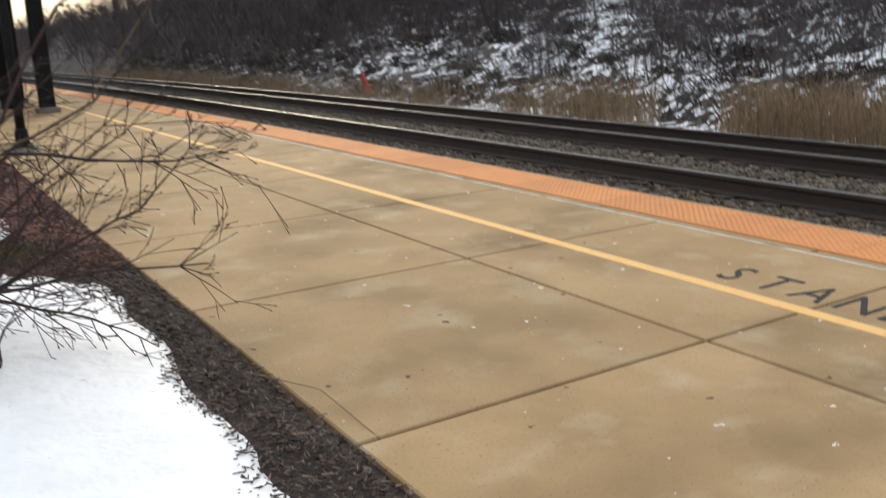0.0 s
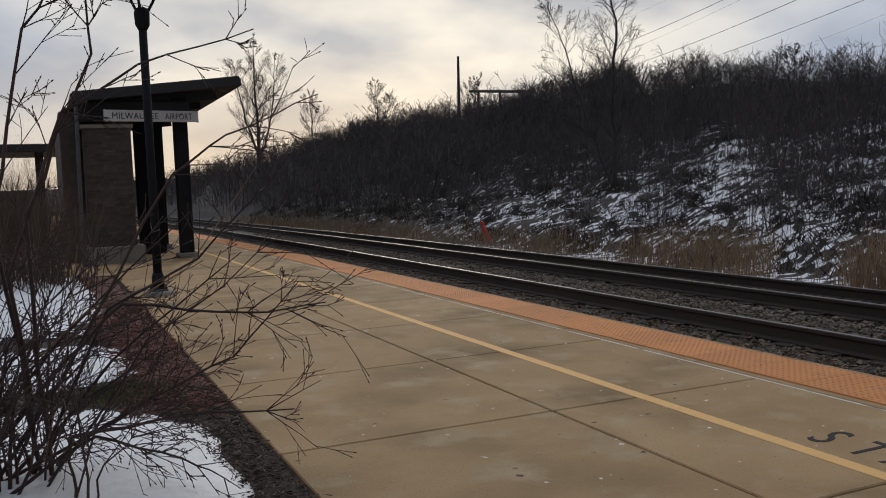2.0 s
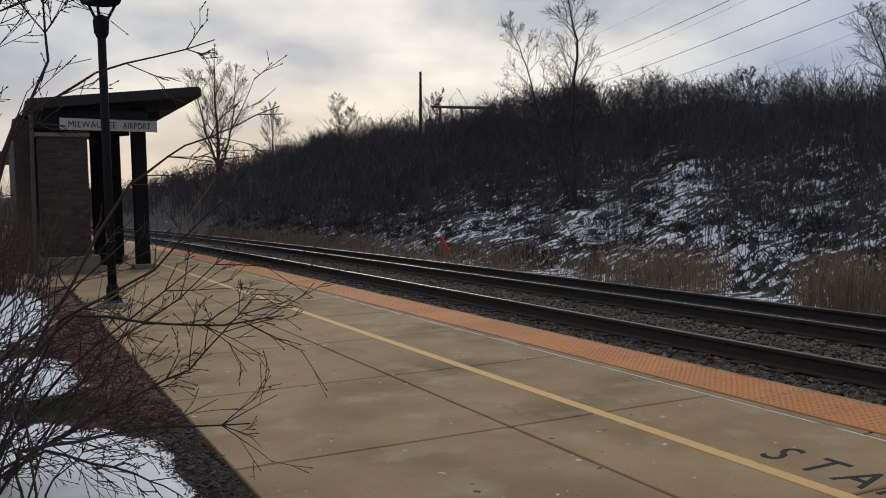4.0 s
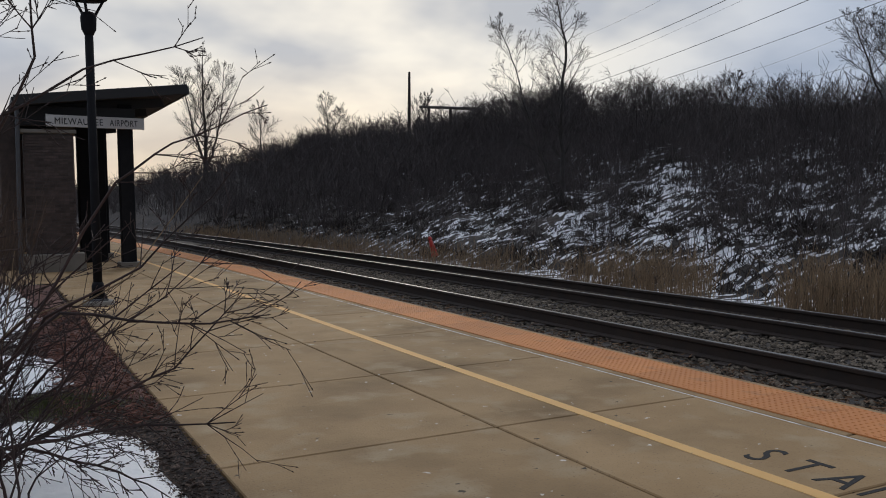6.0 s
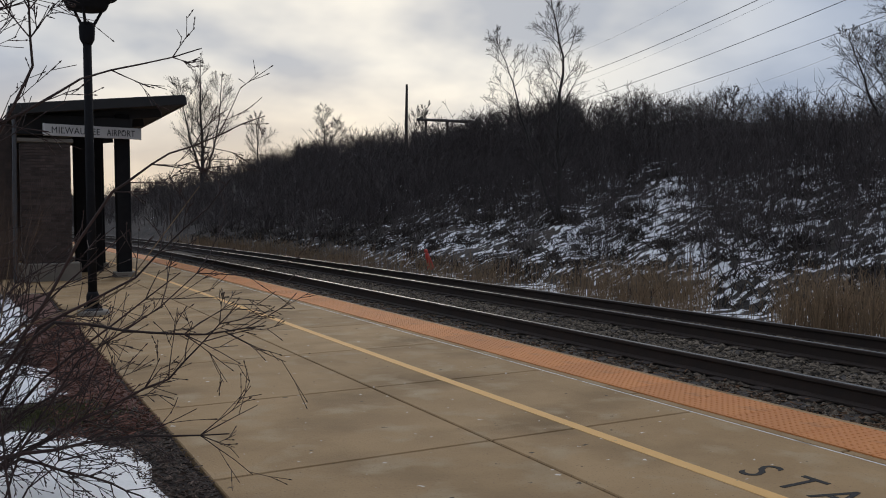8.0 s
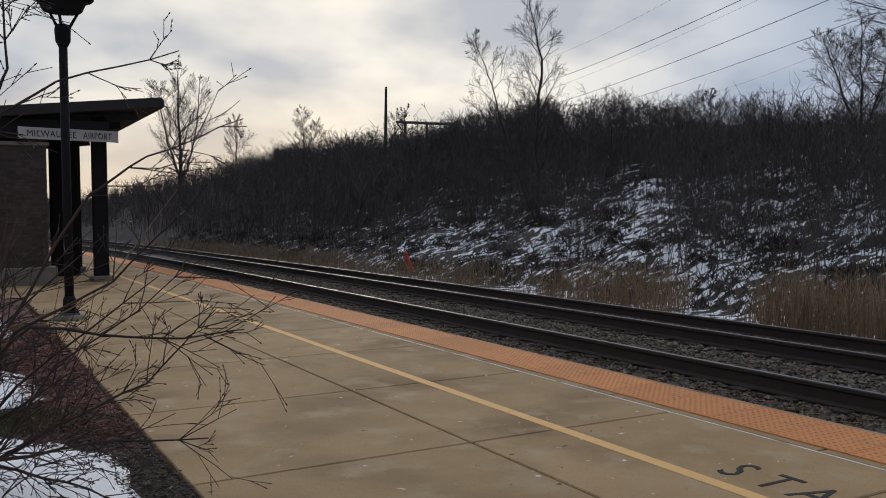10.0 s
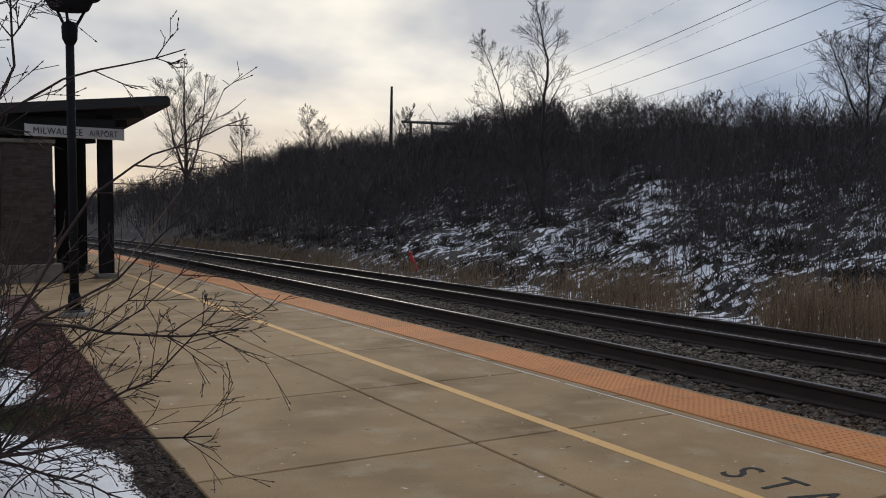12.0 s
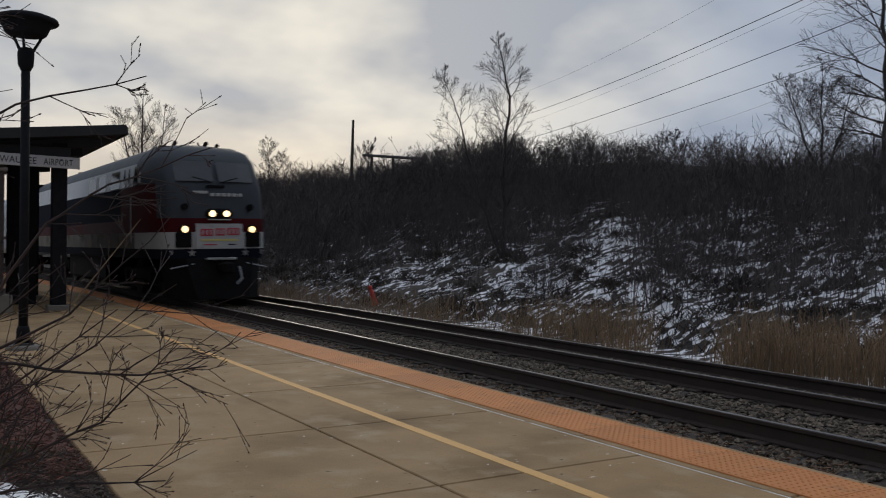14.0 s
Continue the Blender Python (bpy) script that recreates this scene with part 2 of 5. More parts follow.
M_LAMPON = glowing("lit_headlight", (1.0, 0.68, 0.34), 3.2)
M_DITCH = glowing("lit_ditch_light", (1.0, 0.66, 0.32), 2.6)
M_BANNER = material("banner_red", [(0.42, 0.03, 0.05), (0.5, 0.05, 0.07)], 0.5, 3, 3)
M_YELLOWBAR = material("banner_yellow", [(0.62, 0.52, 0.14), (0.68, 0.57, 0.18)], 0.5, 3, 3)


# ---- mesh helpers ----
def fast_mesh(name, V, F, mat, smooth=False):
    V, F = np.asarray(V, dtype=np.float32), np.asarray(F, dtype=np.int32)
    me = bpy.data.meshes.new(name)
    k = F.shape[1]
    me.vertices.add(len(V)); me.vertices.foreach_set("co", V.ravel())
    me.loops.add(F.size); me.loops.foreach_set("vertex_index", F.ravel())
    me.polygons.add(len(F)); me.polygons.foreach_set("loop_start", np.arange(0, F.size, k, dtype=np.int32))
    me.polygons.foreach_set("use_smooth", np.full(len(F), smooth, dtype=bool))
    me.update(calc_edges=True)
    me.validate()
    me.materials.append(mat)
    return me


def bm_mesh(name, bm, mat, smooth=False):
    me = bpy.data.meshes.new(name)
    bmesh.ops.recalc_face_normals(bm, faces=bm.faces)
    bm.to_mesh(me)
    bm.free()
    if smooth:
        for p in me.polygons:
            p.use_smooth = True
    me.materials.append(mat)
    return me


def part(name, bm, mat, parent, label="", smooth=False):
    me = bm if isinstance(bm, bpy.types.Mesh) else bm_mesh(name, bm, mat, smooth)
    ob = new(name, me)
    ob.parent = parent
    if label:
        ob["label"] = label
    return ob


def thing(name, label, category, m=None, group="", kind=""):
    ob = new(name)
    ob.empty_display_size = 0.2
    if m is not None:
        ob.matrix_basis = m
    return tagged(ob, label, category, group, kind)


def box(bm, c, s, bevel=0.0, m=None):
    r = bmesh.ops.create_cube(bm, size=1.0)
    for v in r["verts"]:
        v.co = Vector((v.co.x * s[0], v.co.y * s[1], v.co.z * s[2]))
    if bevel:
        es = list({e for v in r["verts"] for e in v.link_edges})
        out = bmesh.ops.bevel(bm, geom=es, offset=bevel, segments=1, affect="EDGES")
        vs = list({v for f in out["faces"] for v in f.verts} | {v for v in r["verts"] if v.is_valid})
    else:
        vs = r["verts"]
    for v in vs:
        v.co = (m @ v.co if m else v.co) + Vector(c)
    return bm


def cbox(c, s, bevel=0.0, m=None):
    return box(bmesh.new(), c, s, bevel, m)


def lathe(rings, n=16, bm=None, c=(0, 0, 0)):
    """A turned shape: rings of (radius, z)."""
    bm = bm or bmesh.new()
    rows = []
    for r, z in rings:
        rows.append([bm.verts.new((c[0] + r * math.cos(2 * math.pi * i / n), c[1] + r * math.sin(2 * math.pi * i / n), c[2] + z)) for i in range(n)])
    for a, b in zip(rows, rows[1:]):
        for i in range(n):
            bm.faces.new((a[i], a[(i + 1) % n], b[(i + 1) % n], b[i]))
    bm.faces.new(rows[0][::-1]); bm.faces.new(rows[-1])
    return bm


def rod(bm, a, b, r0, r1=None, n=8):
    a, b = Vector(a), Vector(b)
    q = (b - a).to_track_quat("Z", "Y").to_matrix()
    r1 = r0 if r1 is None else r1
    rows = []
    for p, r in ((a, r0), (b, r1)):
        rows.append([bm.verts.new(p + q @ Vector((r * math.cos(2 * math.pi * i / n), r * math.sin(2 * math.pi * i / n), 0))) for i in range(n)])
    for i in range(n):
        bm.faces.new((rows[0][i], rows[0][(i + 1) % n], rows[1][(i + 1) % n], rows[1][i]))
    bm.faces.new(rows[0][::-1]); bm.faces.new(rows[1])
    return bm


def tube(pts, r, n=5):
    """One bent round bar through the points."""
    bm = bmesh.new()
    pts = [Vector(p) for p in pts]
    rows = []
    for i, p in enumerate(pts):
        d = (pts[min(i + 1, len(pts) - 1)] - pts[max(i - 1, 0)]).normalized()
        q = d.to_track_quat("Z", "Y").to_matrix()
        rows.append([bm.verts.new(p + q @ Vector((r * math.cos(2 * math.pi * k / n), r * math.sin(2 * math.pi * k / n), 0))) for k in range(n)])
    for a, b in zip(rows, rows[1:]):
        for k in range(n):
            bm.faces.new((a[k], a[(k + 1) % n], b[(k + 1) % n], b[k]))
    bm.faces.new(rows[0][::-1]); bm.faces.new(rows[-1])
    return bm


def segs_arrays(S, sides=3):
    """Tapered prisms along segments; S: rows of x0 y0 z0 x1 y1 z1 r0 r1."""
    S = np.asarray(S, dtype=np.float64)
    a, b, r0, r1 = S[:, 0:3], S[:, 3:6], S[:, 6], S[:, 7]
    d = b - a
    d /= np.maximum(np.linalg.norm(d, axis=1, keepdims=True), 1e-9)
    h = np.where(np.abs(d[:, 2:3]) < 0.9, np.array([[0, 0, 1.0]]), np.array([[1.0, 0, 0]]))
    u = np.cross(d, h); u /= np.linalg.norm(u, axis=1, keepdims=True)
    w = np.cross(d, u)
    n = len(S)
    V = np.zeros((n, 2 * sides, 3))
    for i in range(sides):
        t = 2 * math.pi * i / sides
        o = u * math.cos(t) + w * math.sin(t)
        V[:, i] = a + o * r0[:, None]
        V[:, sides + i] = b + o * r1[:, None]
    base = (np.arange(n) * 2 * sides)[:, None]
    F = []
    for i in range(sides):
        j = (i + 1) % sides
        F.append(np.stack([base[:, 0] + i, base[:, 0] + j, base[:, 0] + sides + j, base[:, 0] + sides + i], axis=1))
    return V.reshape(-1, 3), np.concatenate(F)


def grow(rng, p, d, length, r, depth, out, steps=3, kids=(2, 4), spread=0.6, wander=0.12, up=0.1, shrink=0.62, first=0.3):
    """A branch that wanders and forks; appends segments to out."""
    p, d = np.array(p, float), np.array(d, float)
    d /= np.linalg.norm(d)
    n = rng.randint(kids[0], kids[1] + 1) if depth > 0 else 0
    forks = sorted(first + (1 - first) * rng.rand(n))
    k = 0
    for i in range(steps):
        q = p + d * length / steps
        ra, rb = r * (1 - 0.6 * i / steps), r * (1 - 0.6 * (i + 1) / steps)
        out.append((*p, *q, ra, rb))
        while k < n and forks[k] <= (i + 1) / steps:
            f = p + (q - p) * max(0.0, min(1.0, forks[k] * steps - i))
            side = rng.randn(3); side -= side.dot(d) * d; side /= np.linalg.norm(side)
            nd = d * (1 - spread * 0.5) + side * spread * (0.7 + 0.6 * rng.rand()); nd[2] += up
            grow(rng, f, nd, length * shrink * (0.75 + 0.5 * rng.rand()), rb * 0.62, depth - 1, out, max(2, steps - 1), kids, spread, wander, up, shrink, 0.2)
            k += 1
        p = q
        d = d + rng.randn(3) * wander; d[2] += up * 0.4
        d /= np.linalg.norm(d)


# ---- the plan ----
RAIL_N, RAIL_S, RAIL_T = -0.26, 1.245, 2.55   # rails across the plan
Z_N, Z_S, Z_T = 0.13, 0.16, 0.10              # their tops
EDGE, TAC, YELLOW, MID, LEFT = -0.92, -1.71, -2.80, -3.55, -5.46
PITCH = 2.11                                   # slab length


def bend(y):
    """The line's slow turn to the left, far ahead."""
    y = np.asarray(y, dtype=float)
    c = np.clip(y, 14, 120) - 14
    return -0.0009 * c * c - 0.1908 * np.clip(y - 120, 0, None)


def smooth(a, b, x):
    t = np.clip((x - a) / (b - a), 0, 1)
    return t * t * (3 - 2 * t)


def ground_z(x, y):
    x, y = np.asarray(x, float), np.asarray(y, float)
    u = x - bend(y)
    z = np.full_like(u, -0.13)
    z = z + 0.07 * smooth(3.3, 3.6, u)
    z = z - 0.3 * smooth(LEFT - 0.1, LEFT + 0.15, u) * (1 - smooth(3.3, 3.5, u))
    z = z - 0.22 * smooth(3.4, 4.2, u)
    slope = np.clip(u - 6.0, 0, None)
    hill = (0.82 + 0.30 * smooth(4, 60, y)) * (1 - 0.42 * smooth(58, 125, y)) * (0.36 * np.minimum(slope, 11) + 0.29 * np.clip(slope - 11, 0, 5)) + 0.10 * np.clip(slope - 9, 0, 6) * smooth(14, 28, y) * (1 - 0.4 * smooth(34, 50, y)) + 0.04 * np.clip(slope - 16, 0, 12) - 0.02 * np.clip(slope - 28, 0, 100)
    z = z + 0.22 * smooth(5.6, 6.6, u) + hill
    lump = 0.16 * np.sin(x * 1.3 + 0.7 * np.sin(y * 0.61)) * np.sin(y * 0.93 + 1.1) + 0.10 * np.sin(x * 2.9 + y * 0.4) * np.sin(y * 2.3)
    z = z + lump * smooth(6.0, 8.5, u) + 0.02 * np.sin(x * 5.1) * np.sin(y * 4.3) * (1 - smooth(LEFT - 0.5, LEFT - 0.2, u))
    return z


# ---- ground ----
def ground_material():
    mat = bpy.data.materials.new("winter_ground")
    mat.use_nodes = True
    nt = mat.node_tree
    N, L = nt.nodes.new, nt.links.new
    bsdf = nt.nodes["Principled BSDF"]
    tc = N("ShaderNodeTexCoord")
    def nz(s, det=6.0, vec=None):
        n = N("ShaderNodeTexNoise"); n.inputs["Scale"].default_value = s; n.inputs["Detail"].default_value = det
        L(vec or tc.outputs["Object"], n.inputs["Vector"]); return n.outputs["Fac"]
    earth = N("ShaderNodeValToRGB")
    earth.color_ramp.elements[0].color = (0.022, 0.017, 0.014, 1); earth.color_ramp.elements[0].position = 0.3
    earth.color_ramp.elements[1].color = (0.06, 0.043, 0.032, 1); earth.color_ramp.elements[1].position = 0.7
    L(nz(1.7, 9), earth.inputs["Fac"])
    # snow that lies in runnels and patches broken up by litter
    mp = N("ShaderNodeMapping"); mp.inputs["Rotation"].default_value = (0, 0, radians(-48)); mp.inputs["Scale"].default_value = (0.62, 1.15, 1)
    L(tc.outputs["Object"], mp.inputs["Vector"])
    add = N("ShaderNodeMath"); add.operation = "MULTIPLY_ADD"; add.inputs[1].default_value = 0.36
    L(nz(0.7, 3), add.inputs[0])
    mul = N("ShaderNodeMath"); mul.operation = "MULTIPLY"; mul.inputs[1].default_value = 0.64
    L(nz(4.6, 8, mp.outputs[0]), mul.inputs[0]); L(mul.outputs[0], add.inputs[2])
    sz = N("ShaderNodeSeparateXYZ"); L(tc.outputs["Object"], sz.inputs[0])
    hi = N("ShaderNodeMapRange"); hi.inputs["From Min"].default_value = 3.0; hi.inputs["From Max"].default_value = 5.4; hi.inputs["To Max"].default_value = -0.14
    L(sz.outputs["Z"], hi.inputs["Value"])
    # the snow grows scarcer up the slope and along the line, under the thicker brush
    along = N("ShaderNodeMapRange"); along.inputs["From Min"].default_value = 13; along.inputs["From Max"].default_value = 46; along.inputs["To Max"].default_value = -0.15
    L(sz.outputs["Y"], along.inputs["Value"])
    ad1 = N("ShaderNodeMath"); ad1.operation = "ADD"
    low = N("ShaderNodeMapRange"); low.inputs["From Min"].default_value = 0.0; low.inputs["From Max"].default_value = 1.3; low.inputs["To Min"].default_value = -0.022; low.inputs["To Max"].default_value = 0.0
    L(sz.outputs["Z"], low.inputs["Value"])
    ad0 = N("ShaderNodeMath"); ad0.operation = "ADD"
    L(hi.outputs["Result"], ad0.inputs[0]); L(low.outputs["Result"], ad0.inputs[1])
    L(ad0.outputs[0], ad1.inputs[0]); L(along.outputs["Result"], ad1.inputs[1])
    ad2 = N("ShaderNodeMath"); ad2.operation = "ADD"
    L(add.outputs[0], ad2.inputs[0]); L(ad1.outputs[0], ad2.inputs[1])
    mask = N("ShaderNodeMapRange"); mask.inputs["From Min"].default_value = 0.490; mask.inputs["From Max"].default_value = 0.507
    L(ad2.outputs[0], mask.inputs["Value"])
    mx = N("ShaderNodeMix"); mx.data_type = "RGBA"; mx.inputs["B"].default_value = (0.84, 0.83, 0.83, 1)
    L(mask.outputs["Result"], mx.inputs["Factor"]); L(earth.outputs["Color"], mx.inputs["A"])
    L(mx.outputs["Result"], bsdf.inputs["Base Color"])
    bsdf.inputs["Roughness"].default_value = 0.9
    b = N("ShaderNodeBump"); b.inputs["Strength"].default_value = 0.8; b.inputs["Distance"].default_value = 0.08
    L(nz(6, 8), b.inputs["Height"]); L(b.outputs[0], bsdf.inputs["Normal"])
    return mat


def build_ground():
    xs = np.unique(np.concatenate([np.arange(-900, -40, 60), np.arange(-40, -8, 2.0), np.arange(-8, -5, 0.25), np.arange(-5.3, 8, 0.35), np.arange(8, 34, 0.5), np.arange(34, 100, 6), np.arange(100, 1000, 60)]))
    ys = np.unique(np.concatenate([np.arange(-300, -20, 20), np.arange(-20, 40, 0.5), np.arange(40, 160, 2.0), np.arange(160, 1600, 40)]))
    U, Y = np.meshgrid(xs, ys)
    X = U + bend(Y) * np.exp(-np.abs(U) / 300.0)
    Z = ground_z(X, Y)
    V = np.stack([X, Y, Z], axis=-1).reshape(-1, 3)
    nx, ny = len(xs), len(ys)
    i = (np.arange(ny - 1)[:, None] * nx + np.arange(nx - 1)[None, :]).ravel()
    F = np.stack([i, i + 1, i + nx + 1, i + nx], axis=1)
    ob = new("ground", fast_mesh("ground", V, F, ground_material(), True))
    tagged(ob, "brown winter ground and slope with patches of old snow", "ground", kind="structure")


build_ground()


# ---- platform ----
def slab_mesh(x0, x1, y0, y1, top=0.0, t=0.14, ch=0.008):
    """A slab with a chamfered top, following the line's bend."""
    V = []
    for z, k in ((top - t, 0), (top - ch, 0), (top, ch)):
        for x, y in ((x0 + k, y0 + k), (x1 - k, y0 + k), (x1 - k, y1 - k), (x0 + k, y1 - k)):
            V.append((x + float(bend(y)), y, z))
    F = []
    for r in (0, 4):
        for i in range(4):
            j = (i + 1) % 4
            F.append((r + i, r + j, r + 4 + j, r + 4 + i))
    F.append((8, 9, 10, 11))
    return fast_mesh("slab", V, F, M_CONC)


def strip_mesh(name, x0, x1, y0, y1, z0, z1, mat, step=2.0):
    ys = np.append(np.arange(y0, y1, step), y1)
    b = bend(ys)
    V = np.concatenate([np.stack([np.full_like(ys, x) + b, ys, np.full_like(ys, z)], axis=1) for x, z in ((x0, z0), (x0, z1), (x1, z1), (x1, z0))])
    n = len(ys)
    i = np.arange(n - 1)
    F = np.concatenate([np.stack([i + a * n, i + b2 * n, i + 1 + b2 * n, i + 1 + a * n], axis=1) for a, b2 in ((0, 1), (1, 2), (2, 3))])
    return fast_mesh(name, V, F, mat)


Y_END = 118.0


def build_platform():
    base = new("platform", strip_mesh("platform", LEFT + 0.02, EDGE - 0.02, -30, Y_END, -0.5, -0.02, M_JOINT))
    tagged(base, "long concrete station platform in jointed slabs", "platform", kind="structure")
    pad = new("shelter_pavement", strip_mesh("shelter_pavement", LEFT - 5.5, LEFT - 0.01, 14.2, 44, -0.4, -0.012, M_CONC))
    tagged(pad, "concrete pavement under the shelter", "pavement", kind="structure")
    g = 0.0095
    for i in range(-6, 56):
        y0, y1 = i * PITCH + g, (i + 1) * PITCH - g
        for x0, x1 in ((LEFT, MID - g), (MID + g, TAC - 0.012)):
            part("slab", slab_mesh(x0, x1, y0, y1), None, base)
        part("edge_slab", slab_mesh(TAC + 0.012, EDGE, y0 - 1.35, y1 - 1.35, 0.0, 0.4), None, base)
    seal = new("joint_seal", strip_mesh("joint_seal", TAC - 0.011, TAC + 0.011, -10, 60, -0.03, -0.004, M_SEAL))
    seal.parent = base
    line = new("yellow_line", strip_mesh("yellow_line", YELLOW - 0.05, YELLOW + 0.05, -30, Y_END, -0.01, 0.003, M_YEL))
    tagged(line, "worn yellow line painted along the concrete platform", "marking", kind="structure")


def tile_mesh(domes):
    bm = cbox((0, 0, 0.002), (0.606, 0.606, 0.012), 0.002)
    if domes:
        for i in range(10):
            for j in range(10):
                x, y = (i - 4.5) * 0.06, (j - 4.5) * 0.06
                lo = [bm.verts.new((x + 0.014 * math.cos(a), y + 0.014 * math.sin(a), 0.008)) for a in (0, 1.05, 2.09, 3.14, 4.19, 5.24)]
                hi = [bm.verts.new((x + 0.007 * math.cos(a), y + 0.007 * math.sin(a), 0.0135)) for a in (0, 1.05, 2.09, 3.14, 4.19, 5.24)]
                for k in range(6):
                    bm.faces.new((lo[k], lo[(k + 1) % 6], hi[(k + 1) % 6], hi[k]))
                bm.faces.new(hi)
    me = bm_mesh("warning_tile", bm, M_TACT)
    return me


def build_tactile():
    strip = thing("warning_strip", "orange tactile warning tiles along the platform edge", "tactile paving", kind="structure")
    near, far = tile_mesh(True), tile_mesh(False)
    for i in range(-22, 190):
        y = i * 0.612 + 0.02
        ob = new("warning_tile", near if y < 26 else far)
        ob.parent = strip
        ob.matrix_basis = pose((TAC + EDGE) / 2 + float(bend(y)), y, 0.002, 0, 0, math.degrees(math.atan2(float(bend(y) - bend(y + 1)), 1)))


def rail_mesh(u, top, y0=-30.0, y1=420.0):
    prof = [(-0.07, 0), (-0.07, 0.012), (-0.012, 0.03), (-0.009, 0.115), (-0.035, 0.135), (-0.035, 0.16), (-0.026, 0.168)]
    prof = prof + [(-a, b) for a, b in prof[::-1]]
    ys = np.linspace(y0, y1, max(3, int((y1 - y0) / 4)))
    b = bend(ys)
    n, k = len(ys), len(prof)
    V = np.concatenate([np.stack([u + a + b, ys, np.full(n, top - 0.168 + h)], axis=1) for a, h in prof])
    i = np.arange(n - 1)
    F = np.concatenate([np.stack([i + j * n, i + ((j + 1) % k) * n, i + 1 + ((j + 1) % k) * n, i + 1 + j * n], axis=1) for j in range(k)])
    me = fast_mesh("rail", V, F, M_RAIL)
    me.materials.append(M_RAILTOP)
    idx = np.zeros(len(F), dtype=np.int32)
    idx[6 * (n - 1):7 * (n - 1)] = 1
    me.polygons.foreach_set("material_index", idx)
    return me


def build_track():
    track = thing("railway_track", "railway track of rusty rails on dark wooden ties", "railway track", kind="structure")
    part("rail", rail_mesh(RAIL_N, Z_N), None, track, "rusty rail with a shiny worn head")
    part("rail", rail_mesh(RAIL_S, Z_S), None, track, "rusty rail with a shiny worn head")
    tie = bm_mesh("tie", cbox((0, 0, 0), (2.6, 0.22, 0.16), 0.012), M_TIE)
    plate = bm_mesh("tie_plate", box(cbox((0, 0, 0), (0.36, 0.19, 0.018), 0.004), (0.1, 0.06, 0.02), (0.03, 0.03, 0.03)), M_RAIL)
    for i in range(-10, 190):
        y = i * 0.53
        ob = new("tie", tie)
        ob.parent = track
        tilt = math.degrees(math.atan2(Z_S - Z_N, RAIL_S - RAIL_N))
        ob.matrix_basis = pose((RAIL_N + RAIL_S) / 2 + float(bend(y)), y, (Z_N + Z_S) / 2 - 0.168 - 0.098, 0, -tilt, random.uniform(-1, 1) + math.degrees(math.atan2(float(bend(y) - bend(y + 1)), 1)))
        if i < 60:
            for u, z in ((RAIL_N, Z_N), (RAIL_S, Z_S)):
                p = new("tie_plate", plate)
                p.parent = track
                p.matrix_basis = pose(u + float(bend(y)), y, z - 0.168 - 0.006)
    spare = thing("spare_rail", "loose rusty replacement rails lying end to end beside the track", "rail")
    for k in range(16):
        part("rail_length", rail_mesh(RAIL_T + 0.012 * math.sin(k * 2.1), Z_T, -30 + 24 * k, -30 + 24 * (k + 1) - 0.02), None, spare)
    # ballast bed
    us = np.array([EDGE - 0.01, -0.6, -0.2, 0.2, 0.8, 1.3, 2.0, 2.8, 3.3, 3.9, 4.3])
    hs = np.array([-0.10, -0.08, -0.05, -0.04, -0.036, -0.032, -0.05, -0.075, -0.13, -0.26, -0.36])
    ys = np.concatenate([np.arange(-30, 60, 0.5), np.arange(60, 420, 6)])
    U, Y = np.meshgrid(us, ys)
    rng = np.random.RandomState(3)
    Z = np.tile(hs, (len(ys), 1)) + rng.uniform(-0.012, 0.012, U.shape)
    V = np.stack([U + bend(Y), Y, Z], axis=-1).reshape(-1, 3)
    nx = len(us)
    i = (np.arange(len(ys) - 1)[:, None] * nx + np.arange(nx - 1)[None, :]).ravel()
    bed = new("ballast", fast_mesh("ballast", V, np.stack([i, i + 1, i + nx + 1, i + nx], axis=1), M_BALLAST, True))
    tagged(bed, "dark crushed-stone ballast bed under the rails", "ballast", kind="structure")
    # loose stones
    n = 46000
    y = -1.2 + 30 * rng.rand(n) ** 1.6
    u = rng.uniform(EDGE + 0.03, 3.6, n)
    ok = (np.abs(u - RAIL_N) > 0.085) & (np.abs(u - RAIL_S) > 0.085) & (np.abs(u - RAIL_T) > 0.05)
    on_tie = (np.abs((y / 0.53) - np.round(y / 0.53)) < 0.19) & (u > -0.8) & (u < 1.8) & (rng.rand(n) < 0.45)
    ok &= ~on_tie
    y, u = y[ok], u[ok]
    n = len(y)
    z = np.interp(u, us, hs) + 0.012
    r = rng.uniform(0.014, 0.031, n)
    ico = np.array([(1.0, 0, 0), (-1.0, 0, 0), (0, 1.0, 0), (0, -1.0, 0), (0.2, 0.1, 0.85), (-0.1, -0.2, -0.85)])
    fac = np.array([(0, 2, 4), (2, 1, 4), (1, 3, 4), (3, 0, 4), (2, 0, 5), (1, 2, 5), (3, 1, 5), (0, 3, 5)])
    jit = 1 + 0.45 * (rng.rand(n, 6, 1) - 0.5)
    sq = np.stack([rng.uniform(0.7, 1.5, n), rng.uniform(0.7, 1.5, n), rng.uniform(0.55, 1.0, n)], axis=1)[:, None, :]
    V = ico[None] * jit * sq * r[:, None, None]
    a = rng.rand(n) * 6.28
    c, s = np.cos(a)[:, None], np.sin(a)[:, None]
    V = np.stack([V[:, :, 0] * c - V[:, :, 1] * s, V[:, :, 0] * s + V[:, :, 1] * c, V[:, :, 2]], axis=-1)
    V += np.stack([u + bend(y), y, z], axis=1)[:, None, :]
    F = (fac[None] + (np.arange(n) * 6)[:, None, None]).reshape(-1, 3)
